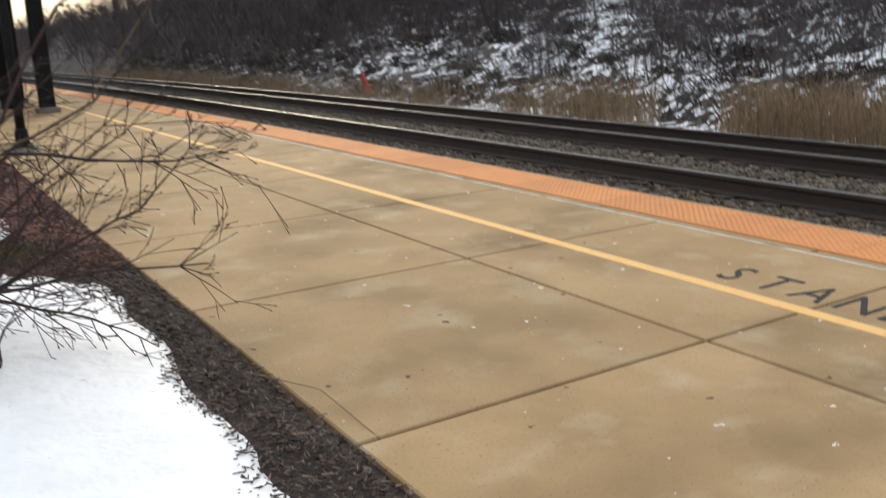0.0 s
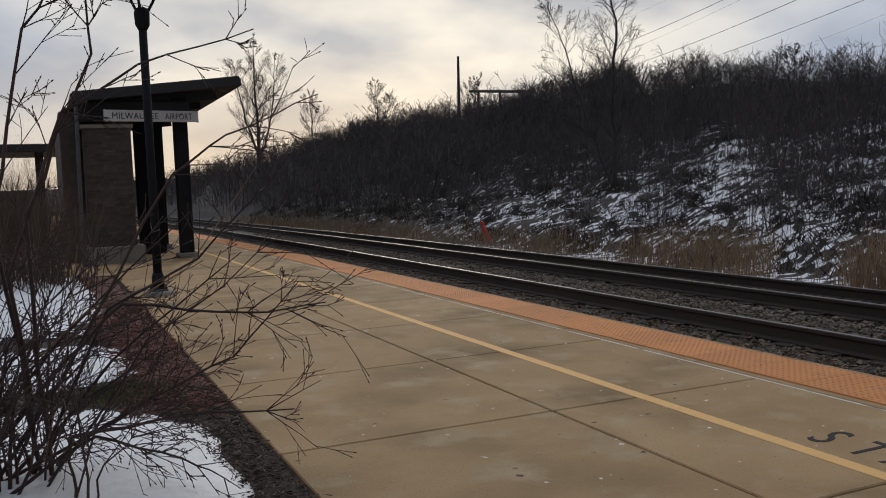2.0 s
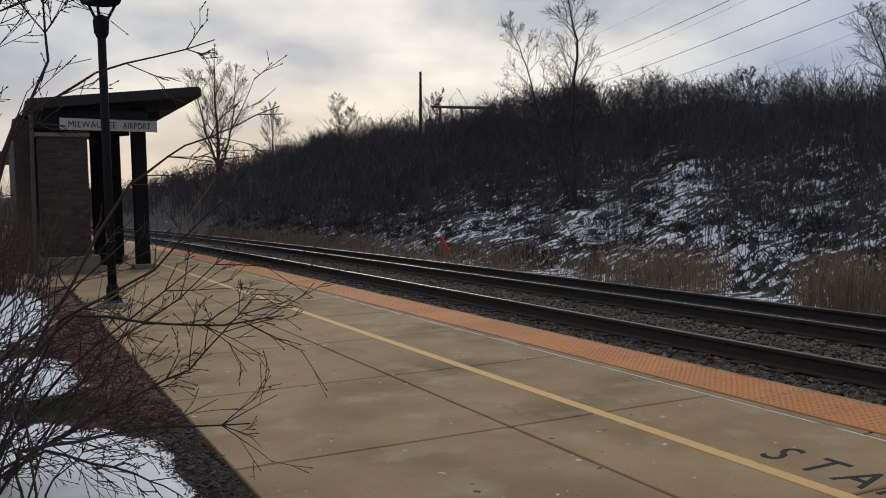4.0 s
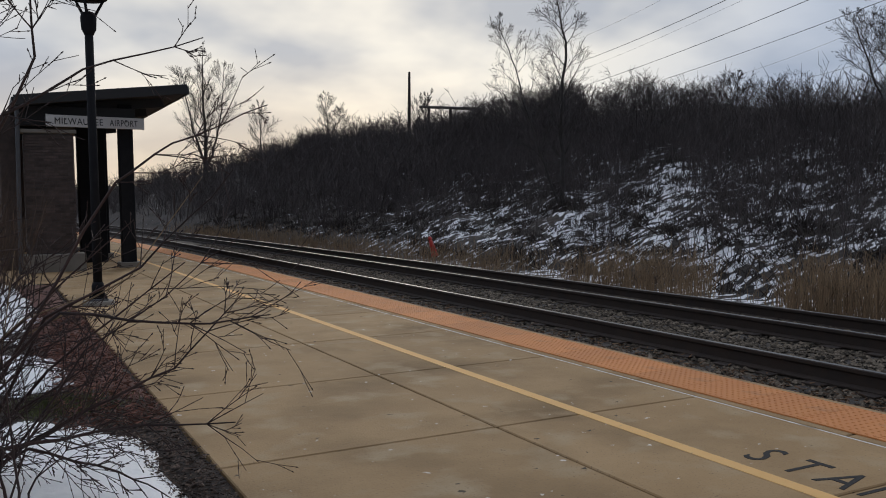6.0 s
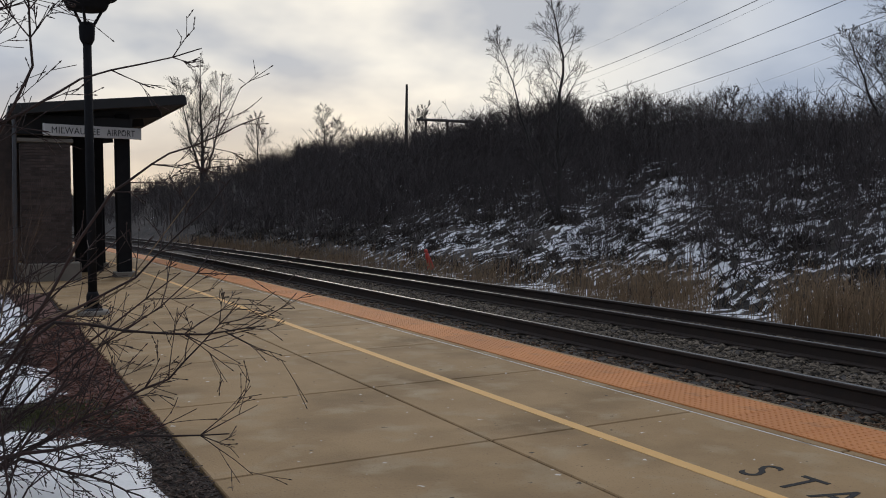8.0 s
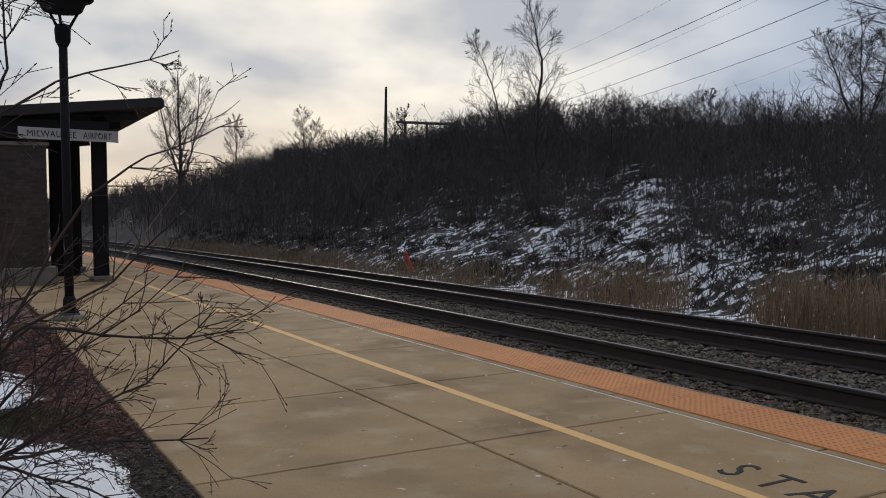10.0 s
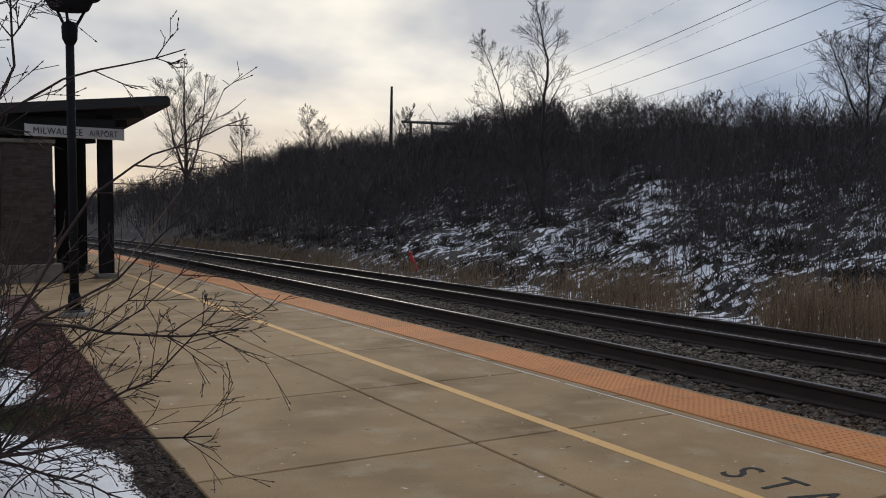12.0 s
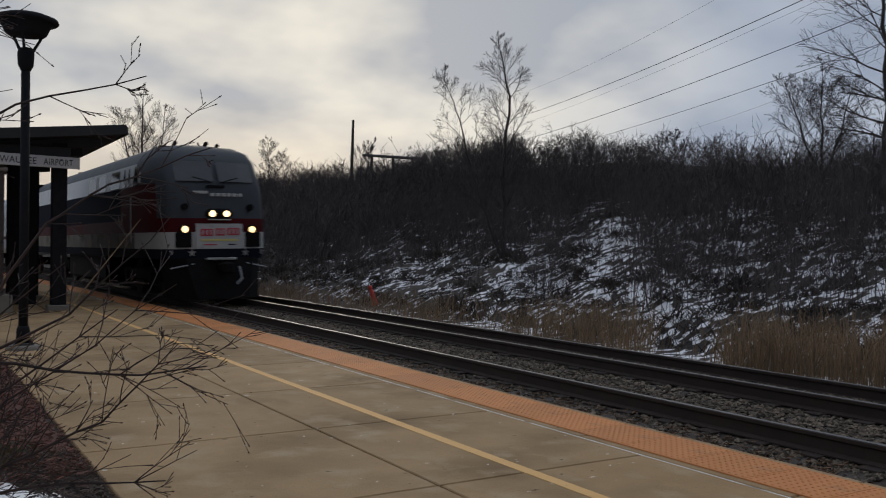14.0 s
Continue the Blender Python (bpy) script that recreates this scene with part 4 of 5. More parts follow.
# ---- shrub by the camera ----
def build_shrub():
    rng = np.random.RandomState(77)
    t = thing("bare_shrub", "large leafless shrub with thin budded reddish twigs", "shrub", pose(0, 0, 0))
    limbs = []

    def limb(pts, r, n_tw, tw=0.35):
        """A limb along a few bends, with twigs; the shrub's own shape."""
        P = [np.array(p, float) for p in pts]
        Q = []
        for a, b in zip(P, P[1:]):
            for k in range(4):
                Q.append(a + (b - a) * k / 4 + rng.randn(3) * 0.007)
        Q.append(P[-1])
        m = len(Q) - 1
        R = r * 1.3
        out = []
        for i in range(m):
            ra, rb = R * (1 - 0.78 * i / m), R * (1 - 0.78 * (i + 1) / m)
            out.append((*Q[i], *Q[i + 1], ra, rb))
        for _ in range(n_tw):
            i = rng.randint(m // 4, m)
            d = Q[i + 1] - Q[i]; d /= np.linalg.norm(d)
            s = rng.randn(3); s[1] *= 0.5; s -= s.dot(d) * d; s /= np.linalg.norm(s)
            grow(rng, Q[i], d * 0.75 + s * 0.6, tw * rng.uniform(0.4, 1.1), max(0.0036, r * 0.42 * (1 - 0.5 * i / m)), 2, out, 3, (1, 3), 0.5, 0.045, 0.03, 0.6)
        out = np.array(out)
        out[:, 6:8] = np.maximum(out[:, 6:8], 0.0018)
        limbs.append(out)

    base = np.array((-7.05, 0.2, -0.05))
    b = lambda: base + np.array((rng.uniform(-0.45, 0.35), rng.uniform(-0.4, 0.35), 0))
    # the long limbs that reach over the platform
    limb([b(), (-6.85, -0.2, 1.2), (-6.55, -0.44, 2.02), (-6.18, -0.46, 2.25), (-5.61, -0.56, 2.43)], 0.0105, 9, 0.26)
    limb([b(), (-6.6, -0.2, 0.7), (-6.06, -0.48, 1.69), (-5.78, -0.53, 1.88), (-5.30, -0.63, 2.09)], 0.0095, 11, 0.32)
    limb([b(), (-6.6, -0.2, 0.75), (-6.33, -0.45, 1.04), (-5.72, -0.53, 0.94), (-5.32, -0.63, 0.98)], 0.011, 16, 0.35)
    limb([b(), (-6.6, -0.43, 0.40), (-6.08, -0.46, 0.43), (-5.5, -0.57, 0.41)], 0.012, 16, 0.38)
    limb([b(), (-6.2, -0.3, 0.5), (-5.8, -0.5, 0.72), (-5.45, -0.6, 1.1)], 0.009, 12, 0.3)
    limb([b(), (-6.4, -0.3, 1.0), (-5.95, -0.5, 1.25), (-5.48, -0.58, 1.75)], 0.009, 7, 0.25)
    limb([b(), (-6.75, -0.3, 1.5), (-6.4, -0.5, 2.3), (-6.42, -0.5, 2.8)], 0.011, 8, 0.3)
    limb([b(), (-6.9, -0.3, 1.5), (-6.7, -0.5, 2.4), (-6.45, -0.5, 2.8)], 0.011, 14, 0.45)
    limb([b(), (-6.5, -0.3, 0.35), (-6.1, -0.6, 0.25), (-5.85, -0.8, 0.1)], 0.009, 12, 0.3)
    # the thicket behind them
    for i in range(25):
        a = rng.uniform(-0.5, 1.05); h = rng.uniform(0.8, 2.3)
        p0 = b()
        tip = p0 + np.array((math.sin(a) * h * 0.75 + 0.15, rng.uniform(-0.7, 0.5), h * (0.95 - 0.25 * abs(a))))
        mid = (p0 + tip) / 2 + np.array((rng.uniform(-0.1, 0.1), rng.uniform(-0.1, 0.1), rng.uniform(0.05, 0.25)))
        limb([p0, mid, tip], rng.uniform(0.006, 0.012), rng.randint(5, 9), 0.5)
    for i in range(17):
        p0 = b(); a = rng.uniform(-0.6, 1.0); h = rng.uniform(0.5, 1.1)
        limb([p0, p0 + np.array((math.sin(a) * h * 0.6, rng.uniform(-0.5, 0.2), h * 0.55)), p0 + np.array((math.sin(a) * h * 1.1, rng.uniform(-0.8, 0.3), h * 0.75))], 0.008, 7, 0.34)
    # low thin stems that fill the near side
    for i in range(15):
        p0 = np.array((rng.uniform(-7.5, -6.45), rng.uniform(-0.9, 0.3), -0.03))
        h = rng.uniform(0.45, 1.25); a = rng.uniform(-0.7, 0.8)
        limb([p0, p0 + np.array((math.sin(a) * h * 0.4, rng.uniform(-0.25, 0.25), h * 0.6)), p0 + np.array((math.sin(a) * h, rng.uniform(-0.4, 0.4), h))], rng.uniform(0.005, 0.009), 6, 0.36)
    for L_ in limbs:
        part("limb", fast_mesh("limb", *segs_arrays(L_, 5), M_TWIG, True), None, t)
    S = np.concatenate(limbs)
    tips = S[S[:, 6] < 0.004]
    pick = tips[rng.rand(len(tips)) < 0.5]
    d = pick[:, 3:6] - pick[:, 0:3]
    d /= np.linalg.norm(d, axis=1, keepdims=True)
    B = np.concatenate([pick[:, 3:6] - d * 0.006, pick[:, 3:6] + d * 0.008, np.full((len(pick), 1), 0.0045), np.full((len(pick), 1), 0.0015)], axis=1)
    tagged(part("bud_growth", fast_mesh("bud_growth", *segs_arrays(B, 5), M_TWIG), None, t, "small closed winter buds"), kind="stuff")
    pale = [((-6.5, -0.2, 0.9), (-6.0, -0.45, 1.2), (-5.62, -0.5, 1.72)), ((-6.9, 0.0, 0.6), (-6.5, -0.3, 1.0), (-6.1, -0.4, 1.15)), ((-6.75, -0.1, 0.2), (-6.6, -0.2, 0.8), (-6.52, -0.3, 1.35))]
    for a, m_, e in pale:
        part("dead_stem", rod(rod(bmesh.new(), a, m_, 0.005, 0.004, 5), m_, e, 0.004, 0.002, 5), M_REED, t, "pale dead stem")


def build_hedge():
    rng = np.random.RandomState(19)
    var = []
    for _ in range(5):
        out = []
        for _ in range(26):
            grow(rng, (rng.randn() * 0.25, rng.randn() * 0.25, -0.05), (rng.randn() * 0.2, rng.randn() * 0.2, 1), rng.uniform(1.3, 2.1), 0.010, 2, out, 3, (3, 4), 0.45, 0.1, 0.25, 0.45)
        var.append(np.array(out))
    spots = [(-6.45 - 0.4 * rng.rand() - 0.62 * (i % 5), 12.0 + 1.9 * rng.rand() + 0.2 * (i % 3), rng.uniform(0.9, 1.15)) for i in range(22)]
    mat = material("russet_twigs", [(0.07, 0.042, 0.028), (0.13, 0.085, 0.058)], 0.9, 3, 4, island=0.35)
    for k, (x, y, s) in enumerate(spots):
        sh = thing("ornamental_shrub", "dense russet-brown leafless shrub beside the shelter", "shrub", pose(x, y, float(ground_z(x, y)), 0, 0, rng.rand() * 360), "shrubs beside the shelter")
        V, F = segs_arrays(var[k % 5] * np.array([s] * 8))
        part("twig_mass", fast_mesh("twig_mass", V, F, mat), None, sh)


# ---- shelter ----
def brick_block(x0, x1, y0, y1, z0, z1):
    """Brick skin round a pier, course by course."""
    bm = bmesh.new()
    L_, H_, J = 0.194, 0.057, 0.010
    z, row = z0, 0
    while z + H_ <= z1 + 0.001:
        for (ax, a0, a1, fixed) in (("x", x0, x1, y0), ("x", x0, x1, y1), ("y", y0, y1, x0), ("y", y0, y1, x1)):
            p = a0 + J - (L_ / 2 if row % 2 else 0)
            while p < a1 - 0.02:
                q0, q1 = max(p, a0), min(p + L_, a1)
                if q1 - q0 > 0.03:
                    c = (q0 + q1) / 2
                    if ax == "x":
                        box(bm, (c, fixed, z + H_ / 2), (q1 - q0, 0.02, H_))
                    else:
                        box(bm, (fixed, c, z + H_ / 2), (0.02, q1 - q0, H_))
                p += L_ + J
        z += H_ + J
        row += 1
    return bm


def build_shelter():
    s = thing("platform_shelter", "brick and steel platform shelter with a slanting dark roof", "shelter", kind="")
    # end wall
    part("end_wall", cbox((-5.24, 17.55, 1.83), (1.04, 0.36, 2.82), 0.01), M_MORTAR, s)
    part("brickwork", brick_block(-5.77, -4.71, 17.36, 17.74, 0.44, 3.22), M_BRICK, s, "dark brown brickwork")["kind"] = "stuff"
    part("plinth", cbox((-5.2, 17.55, 0.2), (1.36, 0.56, 0.44), 0.02), M_BASE, s, "pale cast-stone plinth")
    part("coping", cbox((-5.24, 17.55, 3.27), (1.2, 0.5, 0.09), 0.012), M_BASE, s, "pale cast-stone coping")
    # columns
    for x, y in ((-3.47, 17.95), (-3.56, 22.4), (-3.64, 26.9)):
        part("column", cbox((x, y, 2.0), (0.33, 0.33, 4.0), 0.015), M_STEEL, s)
        part("column_base", cbox((x, y, 0.06), (0.5, 0.5, 0.14), 0.015), M_BASE, s)
    part("inner_pier", cbox((-4.01, 20.6, 2.0), (0.68, 0.5, 4.0), 0.02), M_STEEL, s, "dark steel-clad pier")
    part("back_wall", cbox((-6.08, 23.3, 1.86), (0.36, 9.6, 3.72), 0.02), M_BRICK, s)
    part("rear_pier", cbox((-4.9, 27.6, 1.85), (1.6, 0.5, 3.7), 0.02), M_BRICK, s)
    part("downpipe", rod(bmesh.new(), (-5.93, 17.3, 0.0), (-5.88, 17.3, 3.85), 0.05, 0.05, 10), M_WIRE, s, "grey round downpipe")
    # roof: one slab that rises towards the track
    tilt = math.degrees(math.atan2(0.42, 3.95))
    m = pose(0, 0, 0, 0, -tilt, 0)
    cx, cz = -4.02, 4.12
    part("roof_deck", cbox((cx, 22.6, cz), (3.82, 11.0, 0.16), 0.01, m), M_ROOF, s)
    part("roof_edge", cbox((cx, 17.08, cz + 0.02), (3.88, 0.06, 0.24), 0.01, m), M_ROOF, s)
    for dx in (-1.93, 1.93):
        z = cz + dx * math.sin(radians(tilt))
        part("gutter", cbox((cx + dx, 22.6, z), (0.08, 11.0, 0.2), 0.01, m), M_ROOF, s)
    for y in (17.95, 20.6, 22.4, 26.9):
        part("rafter", cbox((cx - 0.2, y, cz - 0.2), (3.4, 0.14, 0.24), 0.01, m), M_ROOF, s)
    part("front_beam", cbox((-4.55, 17.8, 3.66), (2.6, 0.18, 0.46), 0.01), M_ROOF, s)
    # name board
    a, b = Vector((-5.29, 17.18, 3.52)), Vector((-3.07, 17.62, 3.50))
    d = (b - a)
    sign = thing("station_sign", "white station name board with black capitals", "sign", pose(*((a + b) / 2), 0, 0, math.degrees(math.atan2(d.y, d.x))))
    w = d.length
    part("board", cbox((0, 0, 0), (w, 0.06, 0.27), 0.008), M_SIGN, sign)
    for sx in (-1, 1):
        part("end_cap", cbox((sx * (w / 2 - 0.012), 0, 0), (0.03, 0.07, 0.285), 0.004), M_SIGN, sign)
        part("bracket", cbox((sx * 0.7, 0.12, 0.05), (0.05, 0.3, 0.05)), M_STEEL, sign)
    for word, x0, x1 in (("MILWAUKEE", -0.95, 0.14), ("AIRPORT", 0.30, 0.97)):
        me = text_mesh("lettering", word, 0.215, M_LETTER, 0.005, 1.08)
        xs = [v.co.x for v in me.vertices]
        k = (x1 - x0) / (max(xs) - min(xs))
        for v in me.vertices:
            v.co.x = (v.co.x - min(xs)) * k + x0
        part("lettering", me, None, sign, "black sans-serif capitals").matrix_basis = pose(0, -0.034, -0.075, 90, 0, 0)


def build_walkway():
    w = thing("covered_walkway", "dark flat-roofed walkway beyond the shelter", "canopy")
    part("roof_slab", cbox((-10.2, 34, 3.55), (8.2, 5, 0.3), 0.03), M_ROOF, w)
    for x in (-13.5, -11.0, -8.6, -6.8):
        part("post", cbox((x, 32.2, 1.7), (0.3, 0.3, 3.5), 0.02), M_STEEL, w)
    part("low_wall", cbox((-9.5, 33, 1.0), (5.0, 0.3, 2.0), 0.02), M_BRICK, w)


def build_lamp():
    x, y = -5.10, 9.55
    l = thing("platform_lamp", "dark steel platform lamp with a flat round hood", "street lamp", pose(x, y, 0))
    part("footing", lathe([(0.24, -0.1), (0.24, 0.05), (0.22, 0.07)], 20), M_BASE, l, "round concrete footing", True)
    part("base_plate", cbox((0, 0, 0.085), (0.27, 0.27, 0.03), 0.005), M_WIRE, l)
    part("base_cover", lathe([(0.10, 0.10), (0.095, 0.30), (0.075, 0.36)], 16), M_STEEL, l, "", True)
    for i in range(4):
        a = math.pi / 4 + i * math.pi / 2
        part("bolt", lathe([(0.018, 0.1), (0.018, 0.135), (0.01, 0.14)], 8, None, (0.15 * math.cos(a), 0.15 * math.sin(a), 0)), M_STEEL, l)
    part("pole", lathe([(0.068, 0.3), (0.066, 2.0), (0.063, 4.28)], 16), M_STEEL, l, "", True)
    part("collar", lathe([(0.07, 4.18), (0.11, 4.26), (0.12, 4.44), (0.10, 4.51), (0.04, 4.53)], 16), M_STEEL, l, "", True)
    for a in (0.2, 2.3, 4.4):
        part("strut", rod(bmesh.new(), (0.08 * math.cos(a), 0.08 * math.sin(a), 4.44), (0.25 * math.cos(a), 0.25 * math.sin(a), 4.75), 0.024, 0.02, 8), M_STEEL, l)
    part("housing", lathe([(0.27, 4.71), (0.29, 4.73), (0.35, 4.86), (0.42, 4.90)], 28), M_STEEL, l, "", True)
    part("hood", lathe([(0.44, 4.89), (0.46, 4.91), (0.44, 4.96), (0.28, 5.02), (0.05, 5.05)], 28), M_STEEL, l, "", True)


# ---- far things ----
WIRES = (((80.9, 116.6, 27.2), (53.9, 61.4, 21.5), 0.012), ((80.9, 116.6, 23.3), (58.3, 57.0, 21.0), 0.035), ((80.9, 116.6, 21.9), (59.4, 55.9, 20.9), 0.012),
         ((84.6, 113.8, 20.6), (63.4, 51.3, 20.4), 0.035), ((88.2, 111.0, 18.8), (66.0, 47.9, 19.0), 0.03), ((99.4, 100.9, 20.0), (64.7, 49.6, 16.5), 0.012),
         ((105.2, 94.7, 18.9), (65.8, 48.1, 14.0), 0.025))


def build_far():
    p = thing("broken_pole", "weathered broken pole standing on the ridge", "pole", pose(19.0, 49.2, float(ground_z(19, 49.2))))
    part("shaft", rod(bmesh.new(), (0, 0, -0.2), (0.1, 0, 4.6), 0.14, 0.08, 8), M_BARK, p)
    f = thing("wooden_barrier", "dark rail on posts along the ridge", "fence")
    a, b = Vector((19, 47.4, 7.6)), Vector((19, 39.0, 6.65))
    part("rail_beam", rod(bmesh.new(), a, b, 0.10, 0.10, 6), M_BARK, f)
    for k in (0.15, 0.5, 0.85):
        q = a + (b - a) * k
        part("post", rod(bmesh.new(), (q.x, q.y, float(ground_z(q.x, q.y)) - 0.2), q, 0.09, 0.09, 6), M_BARK, f)
    m = thing("red_marker", "small red plastic marker leaning on the snowy bank", "marker", pose(5.9, 19.6, float(ground_z(5.9, 19.6)), 0, -18, 0))
    part("body", lathe([(0.13, 0.0), (0.12, 0.05), (0.085, 0.3), (0.06, 0.52), (0.02, 0.54)], 10), M_RED, m, "", True)
    part("cap", lathe([(0.05, 0.55), (0.07, 0.57), (0.05, 0.64), (0.02, 0.66)], 10), M_RED, m, "", True)
    lines = thing("power_lines", "overhead power lines high above the hill", "power line")
    for (a, b, r) in WIRES:
        a, b = Vector(a), Vector(b)
        a2, b2 = a + (a - b) * 0.4, b + (b - a) * 0.6
        ks = [i / 12 for i in range(13)]
        part("wire", tube([a2 + (b2 - a2) * k + Vector((0, 0, -1.2 * (1 - (2 * k - 1) ** 2) + 0.9)) for k in ks], r), M_WIRE, lines)


# ---- train ----
def locomotive():
    """A diesel locomotive, its nose at y = 0 and its tail at y = 21; z = 0 is the rail's top."""
    t = thing("locomotive", "diesel passenger locomotive in grey, red and white with lit headlights", "locomotive")
    zs = [1.10, 1.36, 1.80, 2.16, 2.92, 3.10, 3.72, 3.98, 4.16, 4.25]
    yf = [0.02, 0.0, 0.0, 0.03, 0.16, 0.24, 0.62, 0.95, 1.45, 2.0]
    wf = [1.30, 1.33, 1.33, 1.33, 1.32, 1.31, 1.27, 1.21, 1.04, 0.45]
    ws = [1.50, 1.53, 1.53, 1.53, 1.53, 1.53, 1.44, 1.26, 1.02, 0.40]
    back = [21.0, 14.0, 7.4, 4.2, 2.6]

    def ring(i):
        h = [(ws[i], y) for y in back] + [(ws[i] - 0.015, yf[i] + 1.5), (wf[i] + 0.10, yf[i] + 0.62), (wf[i], yf[i] + 0.24), (wf[i] - 0.16, yf[i] + 0.06), (wf[i] * 0.5, yf[i] - 0.03)]
        return [(-x, y) for x, y in h] + [(0, yf[i] - 0.05)] + h[::-1]
    rings = [ring(i) for i in range(len(zs))]
    n = len(rings[0])
    nb = len(back)

    def shell(name, mat, want, label=""):
        bm = bmesh.new()
        vs = {}
        def v(i, j):
            if (i, j) not in vs:
                vs[(i, j)] = bm.verts.new((*rings[i][j], zs[i]))
            return vs[(i, j)]
        for i in range(len(zs) - 1):
            for j in range(n - 1):
                side = j < nb - 1 or j >= n - nb
                if want(i, side, j):
                    bm.faces.new((v(i, j), v(i, j + 1), v(i + 1, j + 1), v(i + 1, j)))
        return part(name, bm, mat, t, label, True)
    shell("lower_skirt", M_TR_NAVY, lambda i, s, j: i == 0, "navy lower skirt")
    shell("white_band", M_TR_WHITE, lambda i, s, j: i == 1 and not s, "off-white band round the nose")
    shell("side_band", M_TR_TAN, lambda i, s, j: i == 1 and s, "tan off-white band along the flank")
    shell("red_band", M_TR_RED, lambda i, s, j: i == 2 or (i in (3, 4) and j in (3, 4, 5, n - 7, n - 6, n - 5)), "dark red band")
    shell("side_body", M_TR_NAVY, lambda i, s, j: i in (3, 4) and s and j not in (3, n - 5), "dark blue flank")
    shell("nose", M_TR_GREY, lambda i, s, j: i >= 3 and not s and not (i in (3, 4) and j in (4, 5, n - 7, n - 6)), "slate grey sloping nose")
    shell("side_panel", M_TR_PANEL, lambda i, s, j: s and i == 5, "white upper side")
    shell("roof", M_TR_GREY, lambda i, s, j: s and i > 5, "grey roof")
    part("tail", cbox((0, 21.0, 2.65), (2.9, 0.08, 3.0), 0.03), M_TR_DARK, t)
    part("roof_top", cbox((0, 11.5, 4.24), (0.75, 19, 0.04), 0.01), M_TR_GREY, t)
    # windscreens on the sloping face
    for sx in (-1, 1):
        bm = bmesh.new()
        def face(x, z, out=0.07):
            k = (z - 3.10) / (3.72 - 3.10)
            y = 0.24 + 0.38 * k
            w = 1.28 - 0.06 * k
            y += max(0.0, (abs(x) - w * 0.5) / (w * 0.5)) * 0.09
            return (x, y - 0.05 * (1 - abs(x)) - out, z)
        g = [[bm.verts.new(face(sx * (0.07 + 0.98 * a / 4), 3.14 + 0.54 * b / 2)) for a in range(5)] for b in range(3)]
        for b in range(2):
            for a in range(4):
                bm.faces.new((g[b][a], g[b][a + 1], g[b + 1][a + 1], g[b + 1][a]))
        part("windscreen", bm, M_SCREEN, t, "dark raked windscreen", True)
        part("wiper", rod(bmesh.new(), (sx * 0.15, 0.14, 3.12), (sx * 0.62, 0.24, 3.26), 0.015, 0.01, 5), M_TR_DARK, t)
        # cab side windows and door
        for y0, y1 in ((1.95, 2.75), (3.0, 3.4), (3.55, 3.95), (4.2, 5.6), (6.0, 7.3), (7.5, 8.8)):
            bmw = bmesh.new()
            q = [bmw.verts.new((sx * (1.54 - 0.09 * max(0.0, (z - 3.10) / 0.62)), y, z)) for y, z in ((y0 + 0.06, 3.12), (y1, 3.12), (y1 - 0.02, 3.64), (y0 + 0.30, 3.64))]
            bmw.faces.new(q)
            part("cab_window", bmw, M_GLASS, t)
        part("cab_door", cbox((sx * 1.502, 3.4, 2.2), (0.02, 0.65, 1.5), 0.005), M_TR_RED, t)
        part("grab_rail", rod(bmesh.new(), (sx * 1.54, 2.95, 1.5), (sx * 1.54, 2.95, 2.8), 0.018, 0.018, 6), M_TR_SILVER, t)
        # ditch lights in round housings
        hs = rod(bmesh.new(), (sx * 0.9, -0.06, 1.87), (sx * 0.9, 0.15, 1.87), 0.125, 0.14, 16)
        h = part("ditch_light", hs, M_TR_DARK, t)
        part("lens", lathe([(0.085, 0.0), (0.07, 0.02), (0.03, 0.03)], 16), M_DITCH, h, "lit warm lens").matrix_basis = pose(sx * 0.9, -0.062, 1.87, 90, 0, 0)
        part("horn_port", rod(bmesh.new(), (sx * 0.88, -0.02, 2.46), (sx * 0.88, 0.2, 2.46), 0.085, 0.085, 14), M_TR_DARK, t)
        part("step_pocket", cbox((sx * 0.93, -0.02, 1.60), (0.42, 0.06, 0.40), 0.02), M_TR_DARK, t, "dark recessed step pocket")
        part("corner_handrail", rod(bmesh.new(), (sx * 0.7, -0.16, 0.98), (sx * 1.3, -0.1, 0.86), 0.016, 0.016, 6), M_TR_SILVER, t)
        part("mirror", cbox((sx * 1.56, 1.9, 3.3), (0.05, 0.12, 0.3), 0.01), M_TR_WHITE, t)
        for x, z in ((0.72, 1.26), (1.18, 1.28)):
            st = bmesh.new()
            ring5 = [st.verts.new((sx * x + (0.115 if k % 2 == 0 else 0.046) * math.sin(k * math.pi / 5), -0.045 if x < 1 else 0.09, z + (0.115 if k % 2 == 0 else 0.046) * math.cos(k * math.pi / 5))) for k in range(10)]
            st.faces.new(ring5)
            bmesh.ops.solidify(st, geom=st.faces[:], thickness=0.004)
            part("star", st, M_TR_WHITE, t, "white painted star")
        # trucks
    for y in (3.6, 16.6):
        tr = part("truck", cbox((0, y, 0.62), (2.3, 3.9, 0.34), 0.05), M_TR_DARK, t, "grimy four-wheel truck")
        for dy in (-1.37, 1.37):
            for sx in (-1, 1):
                part("wheel", rod(bmesh.new(), (sx * 0.68, y + dy, 0.51), (sx * 0.81, y + dy, 0.51), 0.51, 0.51, 24), M_RAIL, tr)
                part("axle_box", cbox((sx * 1.1, y + dy, 0.55), (0.24, 0.36, 0.36), 0.04), M_TR_DARK, tr)
    part("fuel_tank", cbox((0, 10.2, 0.72), (2.7, 6.4, 0.95), 0.12), M_TR_DARK, t)
